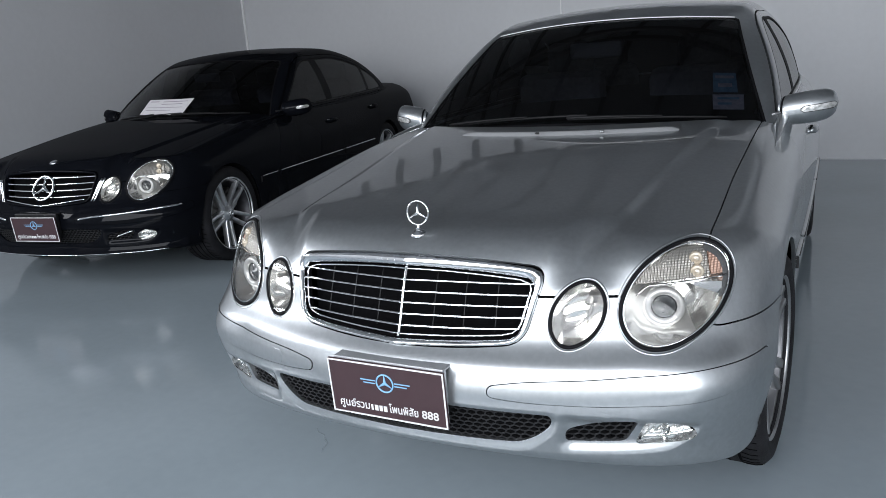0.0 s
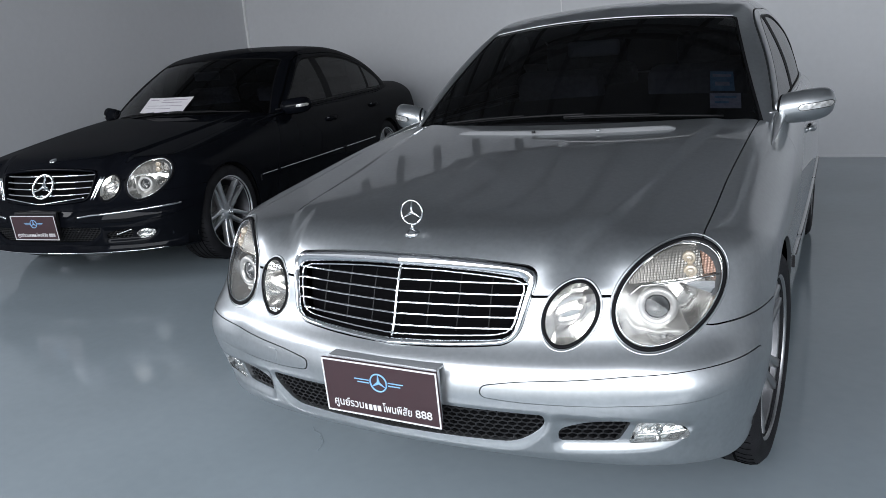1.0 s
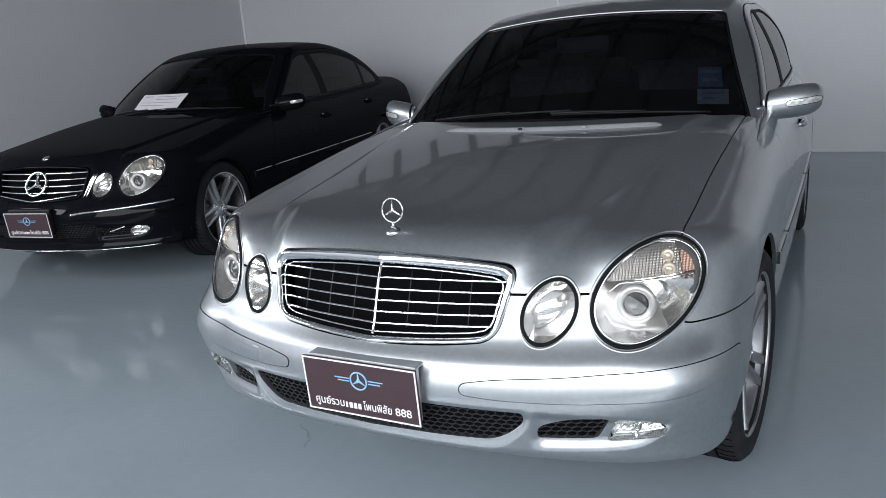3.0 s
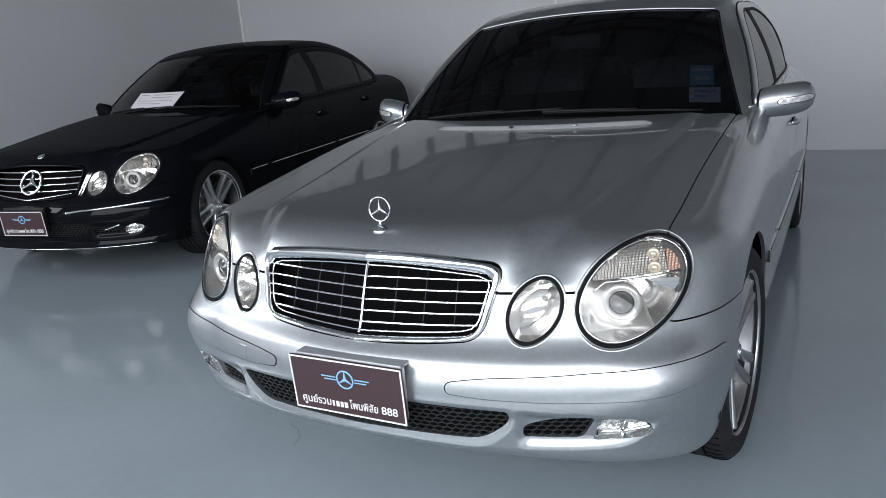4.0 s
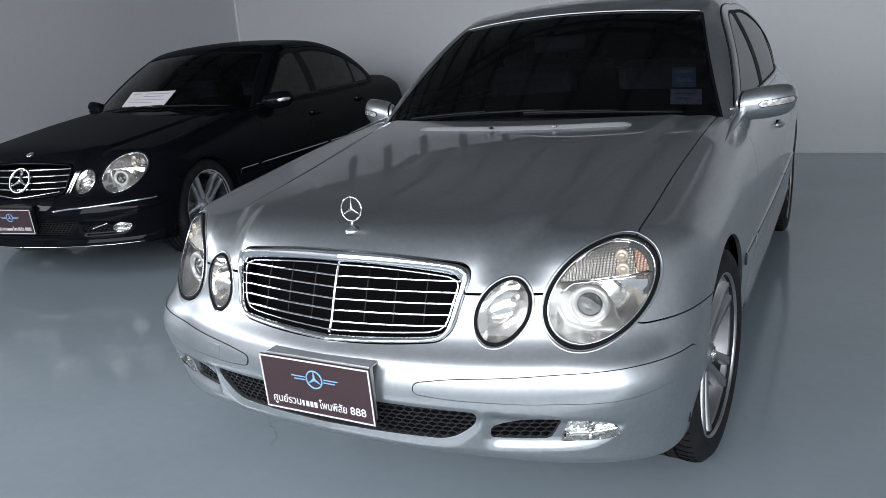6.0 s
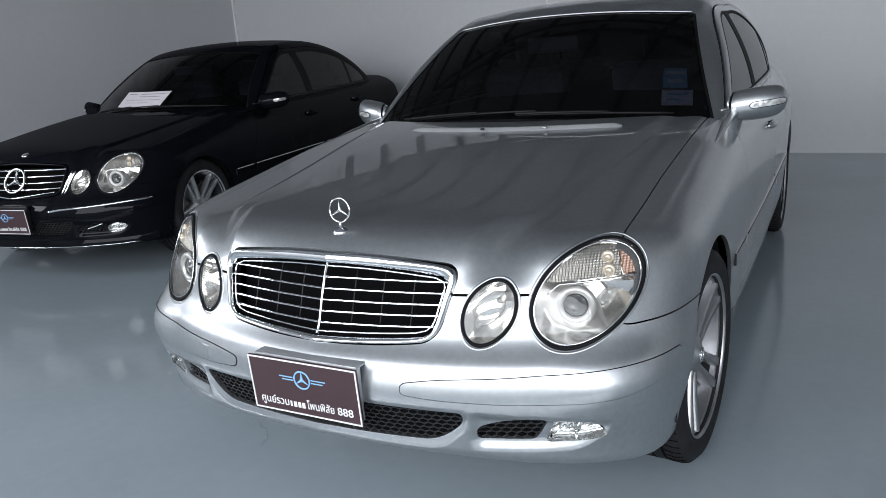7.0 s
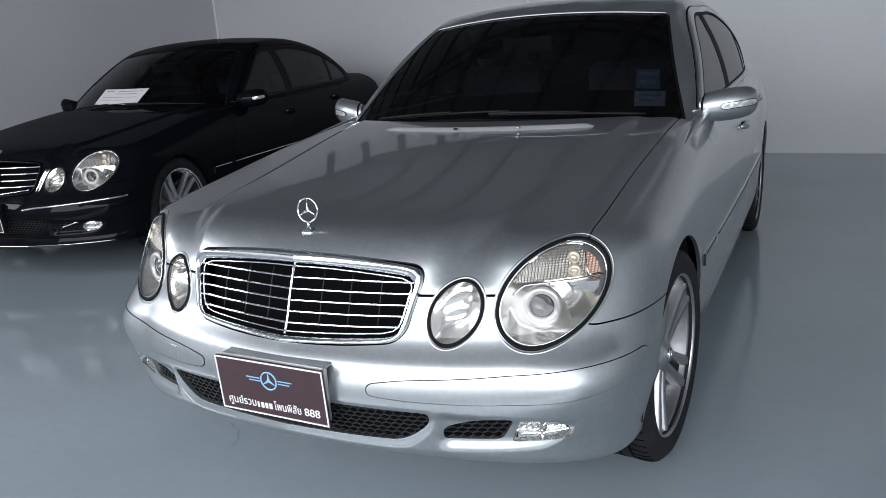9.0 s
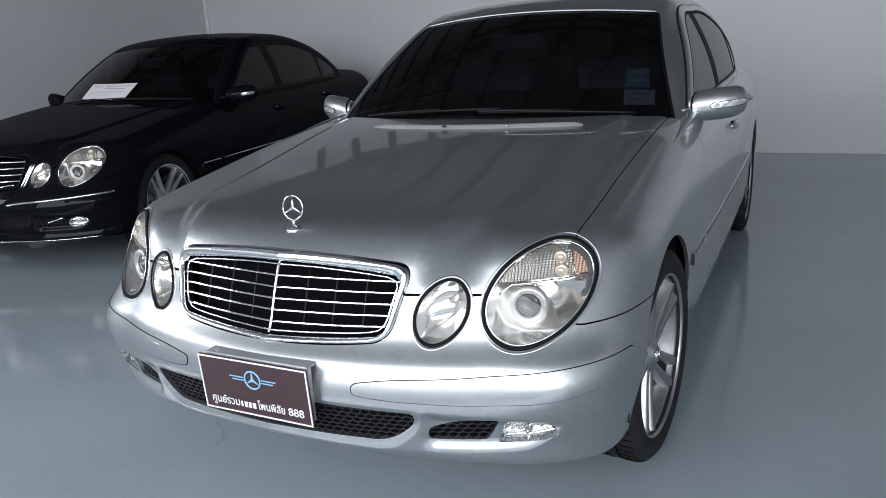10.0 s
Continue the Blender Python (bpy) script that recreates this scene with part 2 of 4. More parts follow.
def grid_faces(rows, cols, closed=False):
    i, j = np.meshgrid(np.arange(rows - 1), np.arange(cols if closed else cols - 1), indexing="ij")
    a, b = i * cols + j, i * cols + (j + 1) % cols
    return np.stack([a, b, b + cols, a + cols], -1).reshape(-1, 4)


def tube(path, radius, sides=8, closed=False, flat=1.0, up=(0, 0, 1)):
    """A rod along a path; radius a number or one for each point; flat squeezes it along up."""
    p = np.asarray(path, float)
    n = len(p)
    t = np.roll(p, -1, 0) - np.roll(p, 1, 0) if closed else np.gradient(p, axis=0)
    t /= np.linalg.norm(t, axis=1, keepdims=True)
    up = np.broadcast_to(np.asarray(up, float), p.shape)
    s = np.cross(t, up)
    s /= np.maximum(np.linalg.norm(s, axis=1, keepdims=True), 1e-9)
    u = np.cross(s, t)
    r = np.broadcast_to(np.asarray(radius, float), (n,))[:, None, None]
    a = np.linspace(0, 2 * math.pi, sides, endpoint=False)
    ring = np.cos(a)[None, :, None] * s[:, None] + flat * np.sin(a)[None, :, None] * u[:, None]
    v = (p[:, None] + r * ring).reshape(-1, 3)
    if closed:
        v2 = np.concatenate([v, v[:sides]])
        f = grid_faces(n + 1, sides, True)
        f = np.where(f >= n * sides, f - n * sides, f)
        return v, f.tolist()
    f = grid_faces(n, sides, True).tolist()
    return v, f + [list(range(sides))[::-1], list(range((n - 1) * sides, n * sides))]


def lathe(profile, n=64):
    """Turns (radius, along) pairs round the x axis."""
    pr = np.asarray(profile, float)
    a = np.linspace(0, 2 * math.pi, n, endpoint=False)
    v = np.stack([np.broadcast_to(pr[:, 1, None], (len(pr), n)), pr[:, 0, None] * np.cos(a), pr[:, 0, None] * np.sin(a)], -1)
    return v.reshape(-1, 3), grid_faces(len(pr), n, True).tolist()


def joined(*pieces):
    v, f, k = [], [], 0
    for a, b in pieces:
        v.append(np.asarray(a, float))
        f += [[i + k for i in q] for q in (b.tolist() if isinstance(b, np.ndarray) else b)]
        k += len(a)
    return np.concatenate(v), f


def shell(f, z0, y0, y1, stations, turns, low, front, rear):
    """A closed net on f's surface, by rays from the line x = 0, z = z0; the left half and its mirror image."""
    th = np.linspace(low, math.pi, turns)
    flat = np.stack([np.sin(th), 0 * th, -np.cos(th)], -1)
    rows, ways = [], []
    for b in np.linspace(math.pi / 2, 0, front, endpoint=False):
        rows.append(np.full((turns, 3), (0, y0, z0)))
        ways.append(flat * math.cos(b) + np.array((0, -math.sin(b), 0)))
    for y in np.linspace(y0, y1, stations):
        rows.append(np.full((turns, 3), (0, y, z0)))
        ways.append(flat)
    for b in np.linspace(0, math.pi / 2, rear + 1)[1:]:
        rows.append(np.full((turns, 3), (0, y1, z0)))
        ways.append(flat * math.cos(b) + np.array((0, math.sin(b), 0)))
    v = onto(f, np.concatenate(rows), np.concatenate(ways), reach=1.6, steps=60)
    v[np.tile(np.sin(th) < 1e-6, len(rows)), 0] = 0
    q = grid_faces(len(rows), turns)
    t = np.concatenate([q[:, [0, 1, 2]], q[:, [0, 2, 3]]])
    return np.concatenate([v, v * (-1, 1, 1)]), np.concatenate([t[:, ::-1], t + len(v)])


def clip(v, t, g):
    """What of a net of triangles lies where the field g (one value a corner) is below nought, cut clean along its edge."""
    inside = g < 0
    n = inside[t].sum(1)
    keep, one, two = t[n == 3], t[n == 1], t[n == 2]

    def turned(tri, first):
        k = np.argmax(first, 1)
        return np.stack([tri[np.arange(len(tri)), (k + i) % 3] for i in range(3)], 1)

    def cut(a, b):
        s = (g[a] / (g[a] - g[b]))[:, None]
        return v[a] + s * (v[b] - v[a])

    one, two = turned(one, inside[one]), turned(two, ~inside[two])
    k, a, b = len(v), len(one), len(two)
    nv = np.concatenate([v, cut(one[:, 0], one[:, 1]), cut(one[:, 0], one[:, 2]), cut(two[:, 1], two[:, 0]), cut(two[:, 2], two[:, 0])])
    i, j = np.arange(a), np.arange(b)
    nt = np.concatenate([keep, np.stack([one[:, 0], k + i, k + a + i], 1),
                         np.stack([k + 2 * a + j, two[:, 1], two[:, 2]], 1), np.stack([k + 2 * a + j, two[:, 2], k + 2 * a + b + j], 1)])
    used, back = np.unique(nt, return_inverse=True)
    return nv[used], back.reshape(-1, 3)


def welded(v, t):
    _, first, back = np.unique(np.round(v, 5) + 0.0, axis=0, return_index=True, return_inverse=True)
    t = back.reshape(-1)[t]
    t = t[(t[:, 0] != t[:, 1]) & (t[:, 1] != t[:, 2]) & (t[:, 0] != t[:, 2])]
    return v[first], t


def patch(net, *fields):
    v, t = net
    for field in fields:
        v, t = clip(v, t, field(np.abs(v[:, 0]), v[:, 1], v[:, 2], v[:, 0]))
    return welded(v, t)


def main_piece(v, t, least=.04):
    """Leaves out the slivers that lie loose beside the piece."""
    mark = np.arange(len(v))
    for _ in range(200):
        low = mark[t].min(1)
        fresh = mark.copy()
        for k in range(3):
            np.minimum.at(fresh, t[:, k], low)
        fresh = fresh[fresh]
        if (fresh == mark).all():
            break
        mark = fresh
    root = mark[t[:, 0]]
    kinds, count = np.unique(root, return_counts=True)
    keep = np.isin(root, kinds[count > least * len(t)])
    used, back = np.unique(t[keep], return_inverse=True)
    return v[used], back.reshape(-1, 3)


def panel(name, f, net, mat, parent, *fields, out=0.0, edge=.012, label=""):
    """A sheet of f's surface inside all the fields, with an edge turned in by its thickness."""
    v, t = net
    for field in fields:
        g = field(np.abs(v[:, 0]), v[:, 1], v[:, 2], v[:, 0])
        v, t = clip(v, t, g)
    v, t = main_piece(*welded(v, t))
    n = gradient(f, v)
    v = v - n * np.clip(f(v), -.01, .01)[:, None]
    v = v + n * out
    e = np.concatenate([t[:, [0, 1]], t[:, [1, 2]], t[:, [2, 0]]])
    key = np.sort(e, 1)
    _, at, count = np.unique(key, axis=0, return_index=True, return_counts=True)
    rim = e[at[count == 1]]
    k, m = len(v), len(rim)
    along = v[rim[:, 1]] - v[rim[:, 0]]
    side = np.cross(along, n[rim[:, 0]])
    side /= np.maximum(np.linalg.norm(side, axis=1, keepdims=True), 1e-9)
    a, b = v[rim[:, 0]], v[rim[:, 1]]
    nv = np.concatenate([v, a, b, a - n[rim[:, 0]] * edge, b - n[rim[:, 1]] * edge])
    nn = np.concatenate([n] + [side] * 4)
    i = np.arange(m)
    strip = np.stack([k + i, k + 2 * m + i, k + 3 * m + i, k + m + i], 1)
    faces = t.tolist() + strip.tolist()
    return mesh_part(name, nv, faces, mat, parent, label, normals=nn)


def all_of(*g):
    out = g[0]
    for q in g[1:]:
        out = np.maximum(out, q)
    return out


def blended(k, *g):
    out = g[0]
    for q in g[1:]:
        out = smax(out, q, k)
    return out


# ---- the car: its seams and openings, as fields that are below nought inside ----
FRONT_AXLE, REAR_AXLE, HUB = .842, 3.66, .322
GAP = .0019
hood_edge = cubic([.42, .63, .86, 1.14, 1.46], [.731, .732, .731, .737, .744])


def bumper_top(x):
    return .672 - .078 * soft_step((x - .62) / .16)


def door_front(z):
    return 1.44 + .17 * soft_step((z - .45) / .5)


def door_rear(y, z):
    return 3.34 + .22 * soft_step((z - .5) / .4)


def cowl(x):
    return 1.375 + .42 * x * x


def arch(y, z, r=.35):
    return r - np.sqrt(np.minimum((y - FRONT_AXLE) ** 2, (y - REAR_AXLE) ** 2) + (z - .332) ** 2)


def oval(x, z, cx, cz, a, b, turn, grow=0.0):
    c, s = math.cos(radians(turn)), math.sin(radians(turn))
    u, w = (x - cx) * c + (z - cz) * s, -(x - cx) * s + (z - cz) * c
    return (np.sqrt((u / (a + grow)) ** 2 + (w / (b + grow)) ** 2) - 1) * b


BIG = (.671, .669, .128, .101, 45.0)
SMALL = (.459, .633, .0755, .0585, 64.0)


def lamp_holes(x, z, grow=.004):
    return -np.minimum(oval(x, z, *BIG, grow), oval(x, z, *SMALL, grow))


def grille_field(x, z, shrink=(0, 0, 0), k=.045):
    side, top, low = shrink
    return blended(k, (x - (.339 + .24 * (z - .58)) + side) * .97, z - (.759 - .15 * x * x) + top, .549 + .16 * x * x - z + low)


def low_grille(x, z, grow=0.0):
    return blended(.014, x - .417 - grow, z - (.415 - .06 * x * x) - grow, .320 + 5.0 * np.maximum(x - .31, 0) ** 2 - z - grow)


def side_grille(x, z, grow=0.0):
    return blended(.014, x - (.582 + .56 * (z - .331)) - grow, .446 - x - grow, z - (.389 - 1.5 * np.maximum(.58 - x, 0) ** 2) - grow, .330 - z - grow)


def fog_field(x, z, grow=0.0):
    return blended(.012, (.606 + .42 * (z - .336)) - x - grow, z - (.384 - 7.5 * np.maximum(x - .67, 0) ** 2) - grow, .322 + 2.5 * np.maximum(x - .67, 0) ** 2 - z - grow, x - .738 - grow)


def fog_oval(x, z, grow=0.0):
    return oval(x, z, .668, .350, .055, .030, 12.0, grow)


strip_top = cubic([.265, .35, .45, .58, .665, .736, .79, .855], [.474, .486, .492, .499, .505, .511, .514, .516])
strip_low = cubic([.265, .35, .45, .565, .668, .754, .829, .855], [.446, .438, .434, .431, .434, .441, .455, .464])


def strip_field(x, y, z, grow=0.0):
    return blended(.02, z - strip_top(x) - grow, strip_low(x) - z - grow, .262 - x - grow, y - .445 - grow)


def left(s):
    return lambda x, y, z, sx: -s * sx


BODY_NET = shell(body, .5, .95, 4.05, 104, 300, 0.0, 220, 40)
HULL_NET = shell(body, .5, .95, 4.05, 50, 80, 0.0, 70, 20)
CABIN_NET = shell(cabin, .9, 2.1, 3.4, 60, 90, math.pi * .42, 60, 50)


def windscreen_field(x, y, z, grow=0.0):
    r = rake(x, y)
    return blended(.03, x - (.738 - .43 * (z - .952)) - grow, r - 2.125 - grow, 1.425 - r - grow, (cabin_top(x, y) - .03 - z))


def side_glass_field(x, y, z, grow=0.0):
    """The whole band of side windows, pillars included."""
    under = z - cabin_top(x, y) + .036 + .04 * soft_step((y - 2.2) / .6)
    return blended(.03, under - grow, .955 + .02 * (y - 1.7) - z - grow, y - (3.95 - .9 * (z - .98)) - grow, 1.77 - y - grow, .56 - x)


def cut_off(field):
    return lambda x, y, z, s: -field(x, y, z)


def lamp_patch(spec, sign, out, rings=10, turns=48, depth=None, r0=0.0, r1=1.0):
    """An oval net on the nose, round a lamp; depth(r, turn) pushes it in."""
    cx, cz, a, b, turn = spec
    r, th = np.meshgrid(np.linspace(r0, r1, rings), np.linspace(0, 2 * math.pi, turns, endpoint=False), indexing="ij")
    c, s = math.cos(radians(turn)), math.sin(radians(turn))
    u, w = a * r * np.cos(th), b * r * np.sin(th)
    x, z = (cx + u * c - w * s).ravel(), (cz + u * s + w * c).ravel()
    p = onto(body, np.stack([x, 0 * x - .2, z], -1), (0, 1, 0), reach=1.2, steps=120)
    p += gradient(body, p) * out
    if depth is not None:
        p[:, 1] += depth(r, th).ravel()
        p[:, 0] -= .35 * depth(r, th).ravel()
    p[:, 0] *= sign
    f = grid_faces(rings, turns, True)
    return p, (f[:, ::-1] if sign > 0 else f)


def at_nose(x, z, out=0.0):
    p = onto(body, np.array([[abs(x), -.2, z]]), (0, 1, 0), reach=1.2, steps=120)
    p = p + gradient(body, p) * out
    p[0, 0] *= 1 if x >= 0 else -1
    return p[0]


def star_ring(name, radius, thick, mat, parent, m, label=""):
    """An upright ring with three tapered arms, facing -y."""
    a = np.linspace(0, 2 * math.pi, 40, endpoint=False)
    pieces = [tube(np.stack([radius * np.cos(a), 0 * a, radius * np.sin(a)], -1), thick, 8, True, up=(0, 1, 0))]
    for k in range(3):
        b = math.pi / 2 + k * 2 * math.pi / 3
        d, s = np.array((math.cos(b), 0, math.sin(b))), np.array((-math.sin(b), 0, math.cos(b)))
        w, h = thick * 2.3, thick * 1.1
        v = [s * w, np.array((0, -h, 0)), -s * w, np.array((0, h, 0)), d * radius + s * thick * .3, d * radius + np.array((0, -h * .4, 0)), d * radius - s * thick * .3, d * radius + np.array((0, h * .4, 0))]
        pieces.append((v, [[0, 1, 5, 4], [1, 2, 6, 5], [2, 3, 7, 6], [3, 0, 4, 7], [4, 5, 6, 7]]))
    v, f = joined(*pieces)
    ob = mesh_part(name, v, f, mat, parent, label)
    ob.matrix_local = m
    return ob


def headlamp(parent, spec, sign, big, paint):
    kind = "headlamp" if big else "inner_headlamp"
    turns = 64 if big else 48
    deep = .055 if big else .04

    def bowl(r, th):
        u, w = r * np.cos(th), r * np.sin(th)
        if big:
            flute = .004 * np.abs(np.sin(8 * u - 5 * w)) * soft_step((.25 - u) / .5) * soft_step((1 - r) / .3)
        else:
            flute = .005 * np.abs(np.sin(3.2 * u + 2.2 * w + .4)) * soft_step((1 - r) / .3)
        level = (spec[2] * u * math.sin(radians(spec[4])) + spec[3] * w * math.cos(radians(spec[4]))) * (1 - r ** 2)
        return deep * (1 - r ** 3) - .22 * level + flute + .004

    v, f = lamp_patch(spec, sign, -.002, 14 if big else 9, 72 if big else 40, bowl)
    lamp = mesh_part(kind, v, f, BOWL, parent, "clear glass lamp with faceted chrome reflector")
    v, f = lamp_patch(spec, sign, .003, 10, turns)
    glass = mesh_part("lens", v, f, LENS, lamp)
    glass.visible_shadow = False
    ring, _ = lamp_patch(spec, sign, .0025, 2, 96, None, 1.0, 1.0)
    ring = ring[:96]
    n = gradient(body, ring)
    v, f = tube(ring + n * .0005, .0052 if big else .0046, 8, True, .5, n)
    mesh_part("gasket", v, f, RUBBER, lamp, "black rubber gasket")
    grow = .0088 if big else .0076
    wide = (spec[0], spec[1], spec[2] + grow, spec[3] + grow, spec[4])
    ring, _ = lamp_patch(wide, sign, 0, 2, 96, None, 1.0, 1.0)
    n = gradient(body, ring[:96])
    v, f = tube(ring[:96] + n * .0001, .0032, 8, True, .45, n)
    mesh_part("bezel", v, f, paint, lamp)
    if big:
        ring, _ = lamp_patch(spec, sign, .003, 2, 96, None, .945, .945)
        v, f = tube(ring[:96], .0022, 6, True)
        mesh_part("inner_rim", v, f, CHROME, lamp)
        # projector
        c = at_nose(sign * .659, .641, -.012)
        c = c + np.array((-.01 * sign, .02, 0))
        way = np.array((.25 * sign, -1, .05))
        way /= np.linalg.norm(way)
        turn = Vector((-1, 0, 0)).rotation_difference(Vector(way)).to_matrix().to_4x4()
        place = Matrix.Translation(c) @ turn
        v, f = lathe([(.030, -.006), (.034, -.014), (.047, -.013), (.0505, -.004), (.048, .012), (.044, .05)], 40)
        mesh_part("projector_ring", v, f, SATIN, lamp).matrix_local = place
        v, f = lathe([(.001, -.013), (.006, -.0128), (.0065, -.0118), (.013, -.011), (.0135, -.010), (.024, -.007), (.030, -.003), (.032, .004), (.031, .02), (.001, .03)], 32)
        mesh_part("projector_lens", v, f, PROJECTOR, lamp, "smoky round projector lens").matrix_local = place
        # upper part: ribbed turn signal with two bulbs and a corner lens, amber on the silver car
        x0, z0 = BIG[0], BIG[1]
        net = lamp_patch(spec, 1, -.006, 60, 220)
        for name, lo, hi, mat in (("signal_lens", -1.0, .7365, RIBBED), ("signal_corner", .7375, 2.0, AMBER_RIB if paint is SILVER else RIBBED)):
            v, q = net
            t = np.concatenate([q[:, [0, 1, 2]], q[:, [0, 2, 3]]])
            for field in (lambda p: .697 + .05 * (p[:, 0] - .6) - p[:, 2], lambda p: lo - p[:, 0] - .25 * (p[:, 2] - .725),
                          lambda p: p[:, 0] + .25 * (p[:, 2] - .725) - hi, lambda p: oval(p[:, 0], p[:, 2], *spec) + .010,
                          lambda p: p[:, 0] - .772 + .5 * np.maximum(p[:, 2] - .73, 0)):
                v, t = clip(v, t, field(v))
            v = v.copy()
            v[:, 1] += .0024 * np.sin(v[:, 0] * 900) + .0008 * np.sin(v[:, 2] * 1100)
            v[:, 0] *= sign
            mesh_part(name, v, t if sign > 0 else t[:, ::-1], mat, lamp)
        xs = np.linspace(.588, .775, 24)
        zs = .6935 + .05 * (xs - .6) - .9 * np.maximum(.61 - xs, 0)
        path = np.array([at_nose(sign * x, z, -.004) for x, z in zip(xs, zs)])
        v, f = tube(path, .003, 6)
        mesh_part("chrome_divider", v, f, CHROME, lamp)
        # dull trim behind the glass along the outer edge, and a bright side reflector under the divider
        for name, fields, mat, out in (
                ("lamp_trim", (lambda p: .722 - p[:, 0], lambda p: .655 - p[:, 2], lambda p: -oval(p[:, 0], p[:, 2], *spec) - .016, lambda p: oval(p[:, 0], p[:, 2], *spec) + .003), LAMP_TRIM, -.0045),
                ("side_reflector", (lambda p: p[:, 2] - .6955 + .12 * (p[:, 0] - .71), lambda p: .688 - .55 * (p[:, 0] - .71) - p[:, 2], lambda p: .709 - p[:, 0], lambda p: p[:, 0] - .768), CHROME, -.012)):
            v, q = lamp_patch(spec, 1, out, 60, 220)
            t = np.concatenate([q[:, [0, 1, 2]], q[:, [0, 2, 3]]])
            for field in fields:
                v, t = clip(v, t, field(v))
            if name == "side_reflector":
                v[:, 1] = .368 + .75 * (v[:, 0] - .738) + .15 * (v[:, 2] - .69)
            v = v * (sign, 1, 1)
            mesh_part(name, v, t if sign > 0 else t[:, ::-1], mat, lamp)
        for bx, bz in ((.710, .748), (.716, .718)):
            c = at_nose(sign * bx, bz, -.004)
            v, f = lathe([(.001, -.0095), (.006, -.009), (.0085, -.006), (.0095, -.0045), (.012, -.006), (.0155, -.004), (.0168, .001), (.0165, .012)], 28)
            mesh_part("bulb", v, f, BULB, lamp).matrix_local = Matrix.Translation(c) @ turn
    else:
        c = at_nose(sign * (spec[0] + .022), spec[1] + .03, -.012)
        v, f = lathe([(.001, -.01), (.006, -.008), (.009, 0), (.009, .02)], 16)
        mesh_part("bulb", v, f, STEEL, lamp).matrix_local = Matrix.Translation(c) @ pose(0, 0, 0, 0, 0, 90)
    return lamp


def honeycomb(name, field, x0, x1, z0, z1, sign, parent, cell=.0080, out=-.010, wide=1.5):
    """A black lattice of hexagons that follows the bumper."""
    bars, pts = [], {}
    dx, dz = cell * wide * .866 * 2 * .5 * 1.15, cell * 1.5
    rows = int((z1 - z0) / dz) + 2
    cols = int((x1 - x0) / dx / 2) + 3
    seen = set()
    for r in range(rows):
        for c in range(cols):
            cx, cz = x0 + (2 * c + (r % 2)) * dx, z0 + r * dz
            corners = [(cx + dx * k[0], cz + cell * k[1]) for k in ((0, 1), (1, .5), (1, -.5), (0, -1), (-1, -.5), (-1, .5))]
            for a, b in zip(corners, corners[1:] + corners[:1]):
                key = tuple(sorted(((round(a[0], 3), round(a[1], 3)), (round(b[0], 3), round(b[1], 3)))))
                if key in seen:
                    continue
                seen.add(key)
                mx, mz = (a[0] + b[0]) / 2, (a[1] + b[1]) / 2
                if field(np.array(abs(mx)), np.array(mz)) < .004:
                    bars.append((a, b))
    if not bars:
        return None
    flat = np.array([q for ab in bars for q in ab])
    p = onto(body, np.stack([np.abs(flat[:, 0]), 0 * flat[:, 0] - .2, flat[:, 1]], -1), (0, 1, 0), reach=1.2, steps=120)
    p += gradient(body, p) * out
    p[:, 0] = np.where(flat[:, 0] < 0, -p[:, 0], p[:, 0])
    v, f = [], []
    for i in range(0, len(p), 2):
        a, b = p[i], p[i + 1]
        d = (b - a) / np.linalg.norm(b - a)
        s = np.cross(d, (0, 1, 0)) * .0022
        k = len(v)
        deep = np.array((0, .014, 0))
        v += [a + s, a - s, b - s, b + s, a + s * 1.3 + deep, a - s * 1.3 + deep, b - s * 1.3 + deep, b + s * 1.3 + deep]
        f += [[k, k + 1, k + 2, k + 3], [k + 4, k, k + 3, k + 7], [k + 1, k + 5, k + 6, k + 2]]
    v = np.array(v)
    v[:, 0] *= sign
    return mesh_part(name, v, f, PLASTIC, parent, "black honeycomb lattice", smooth=False)


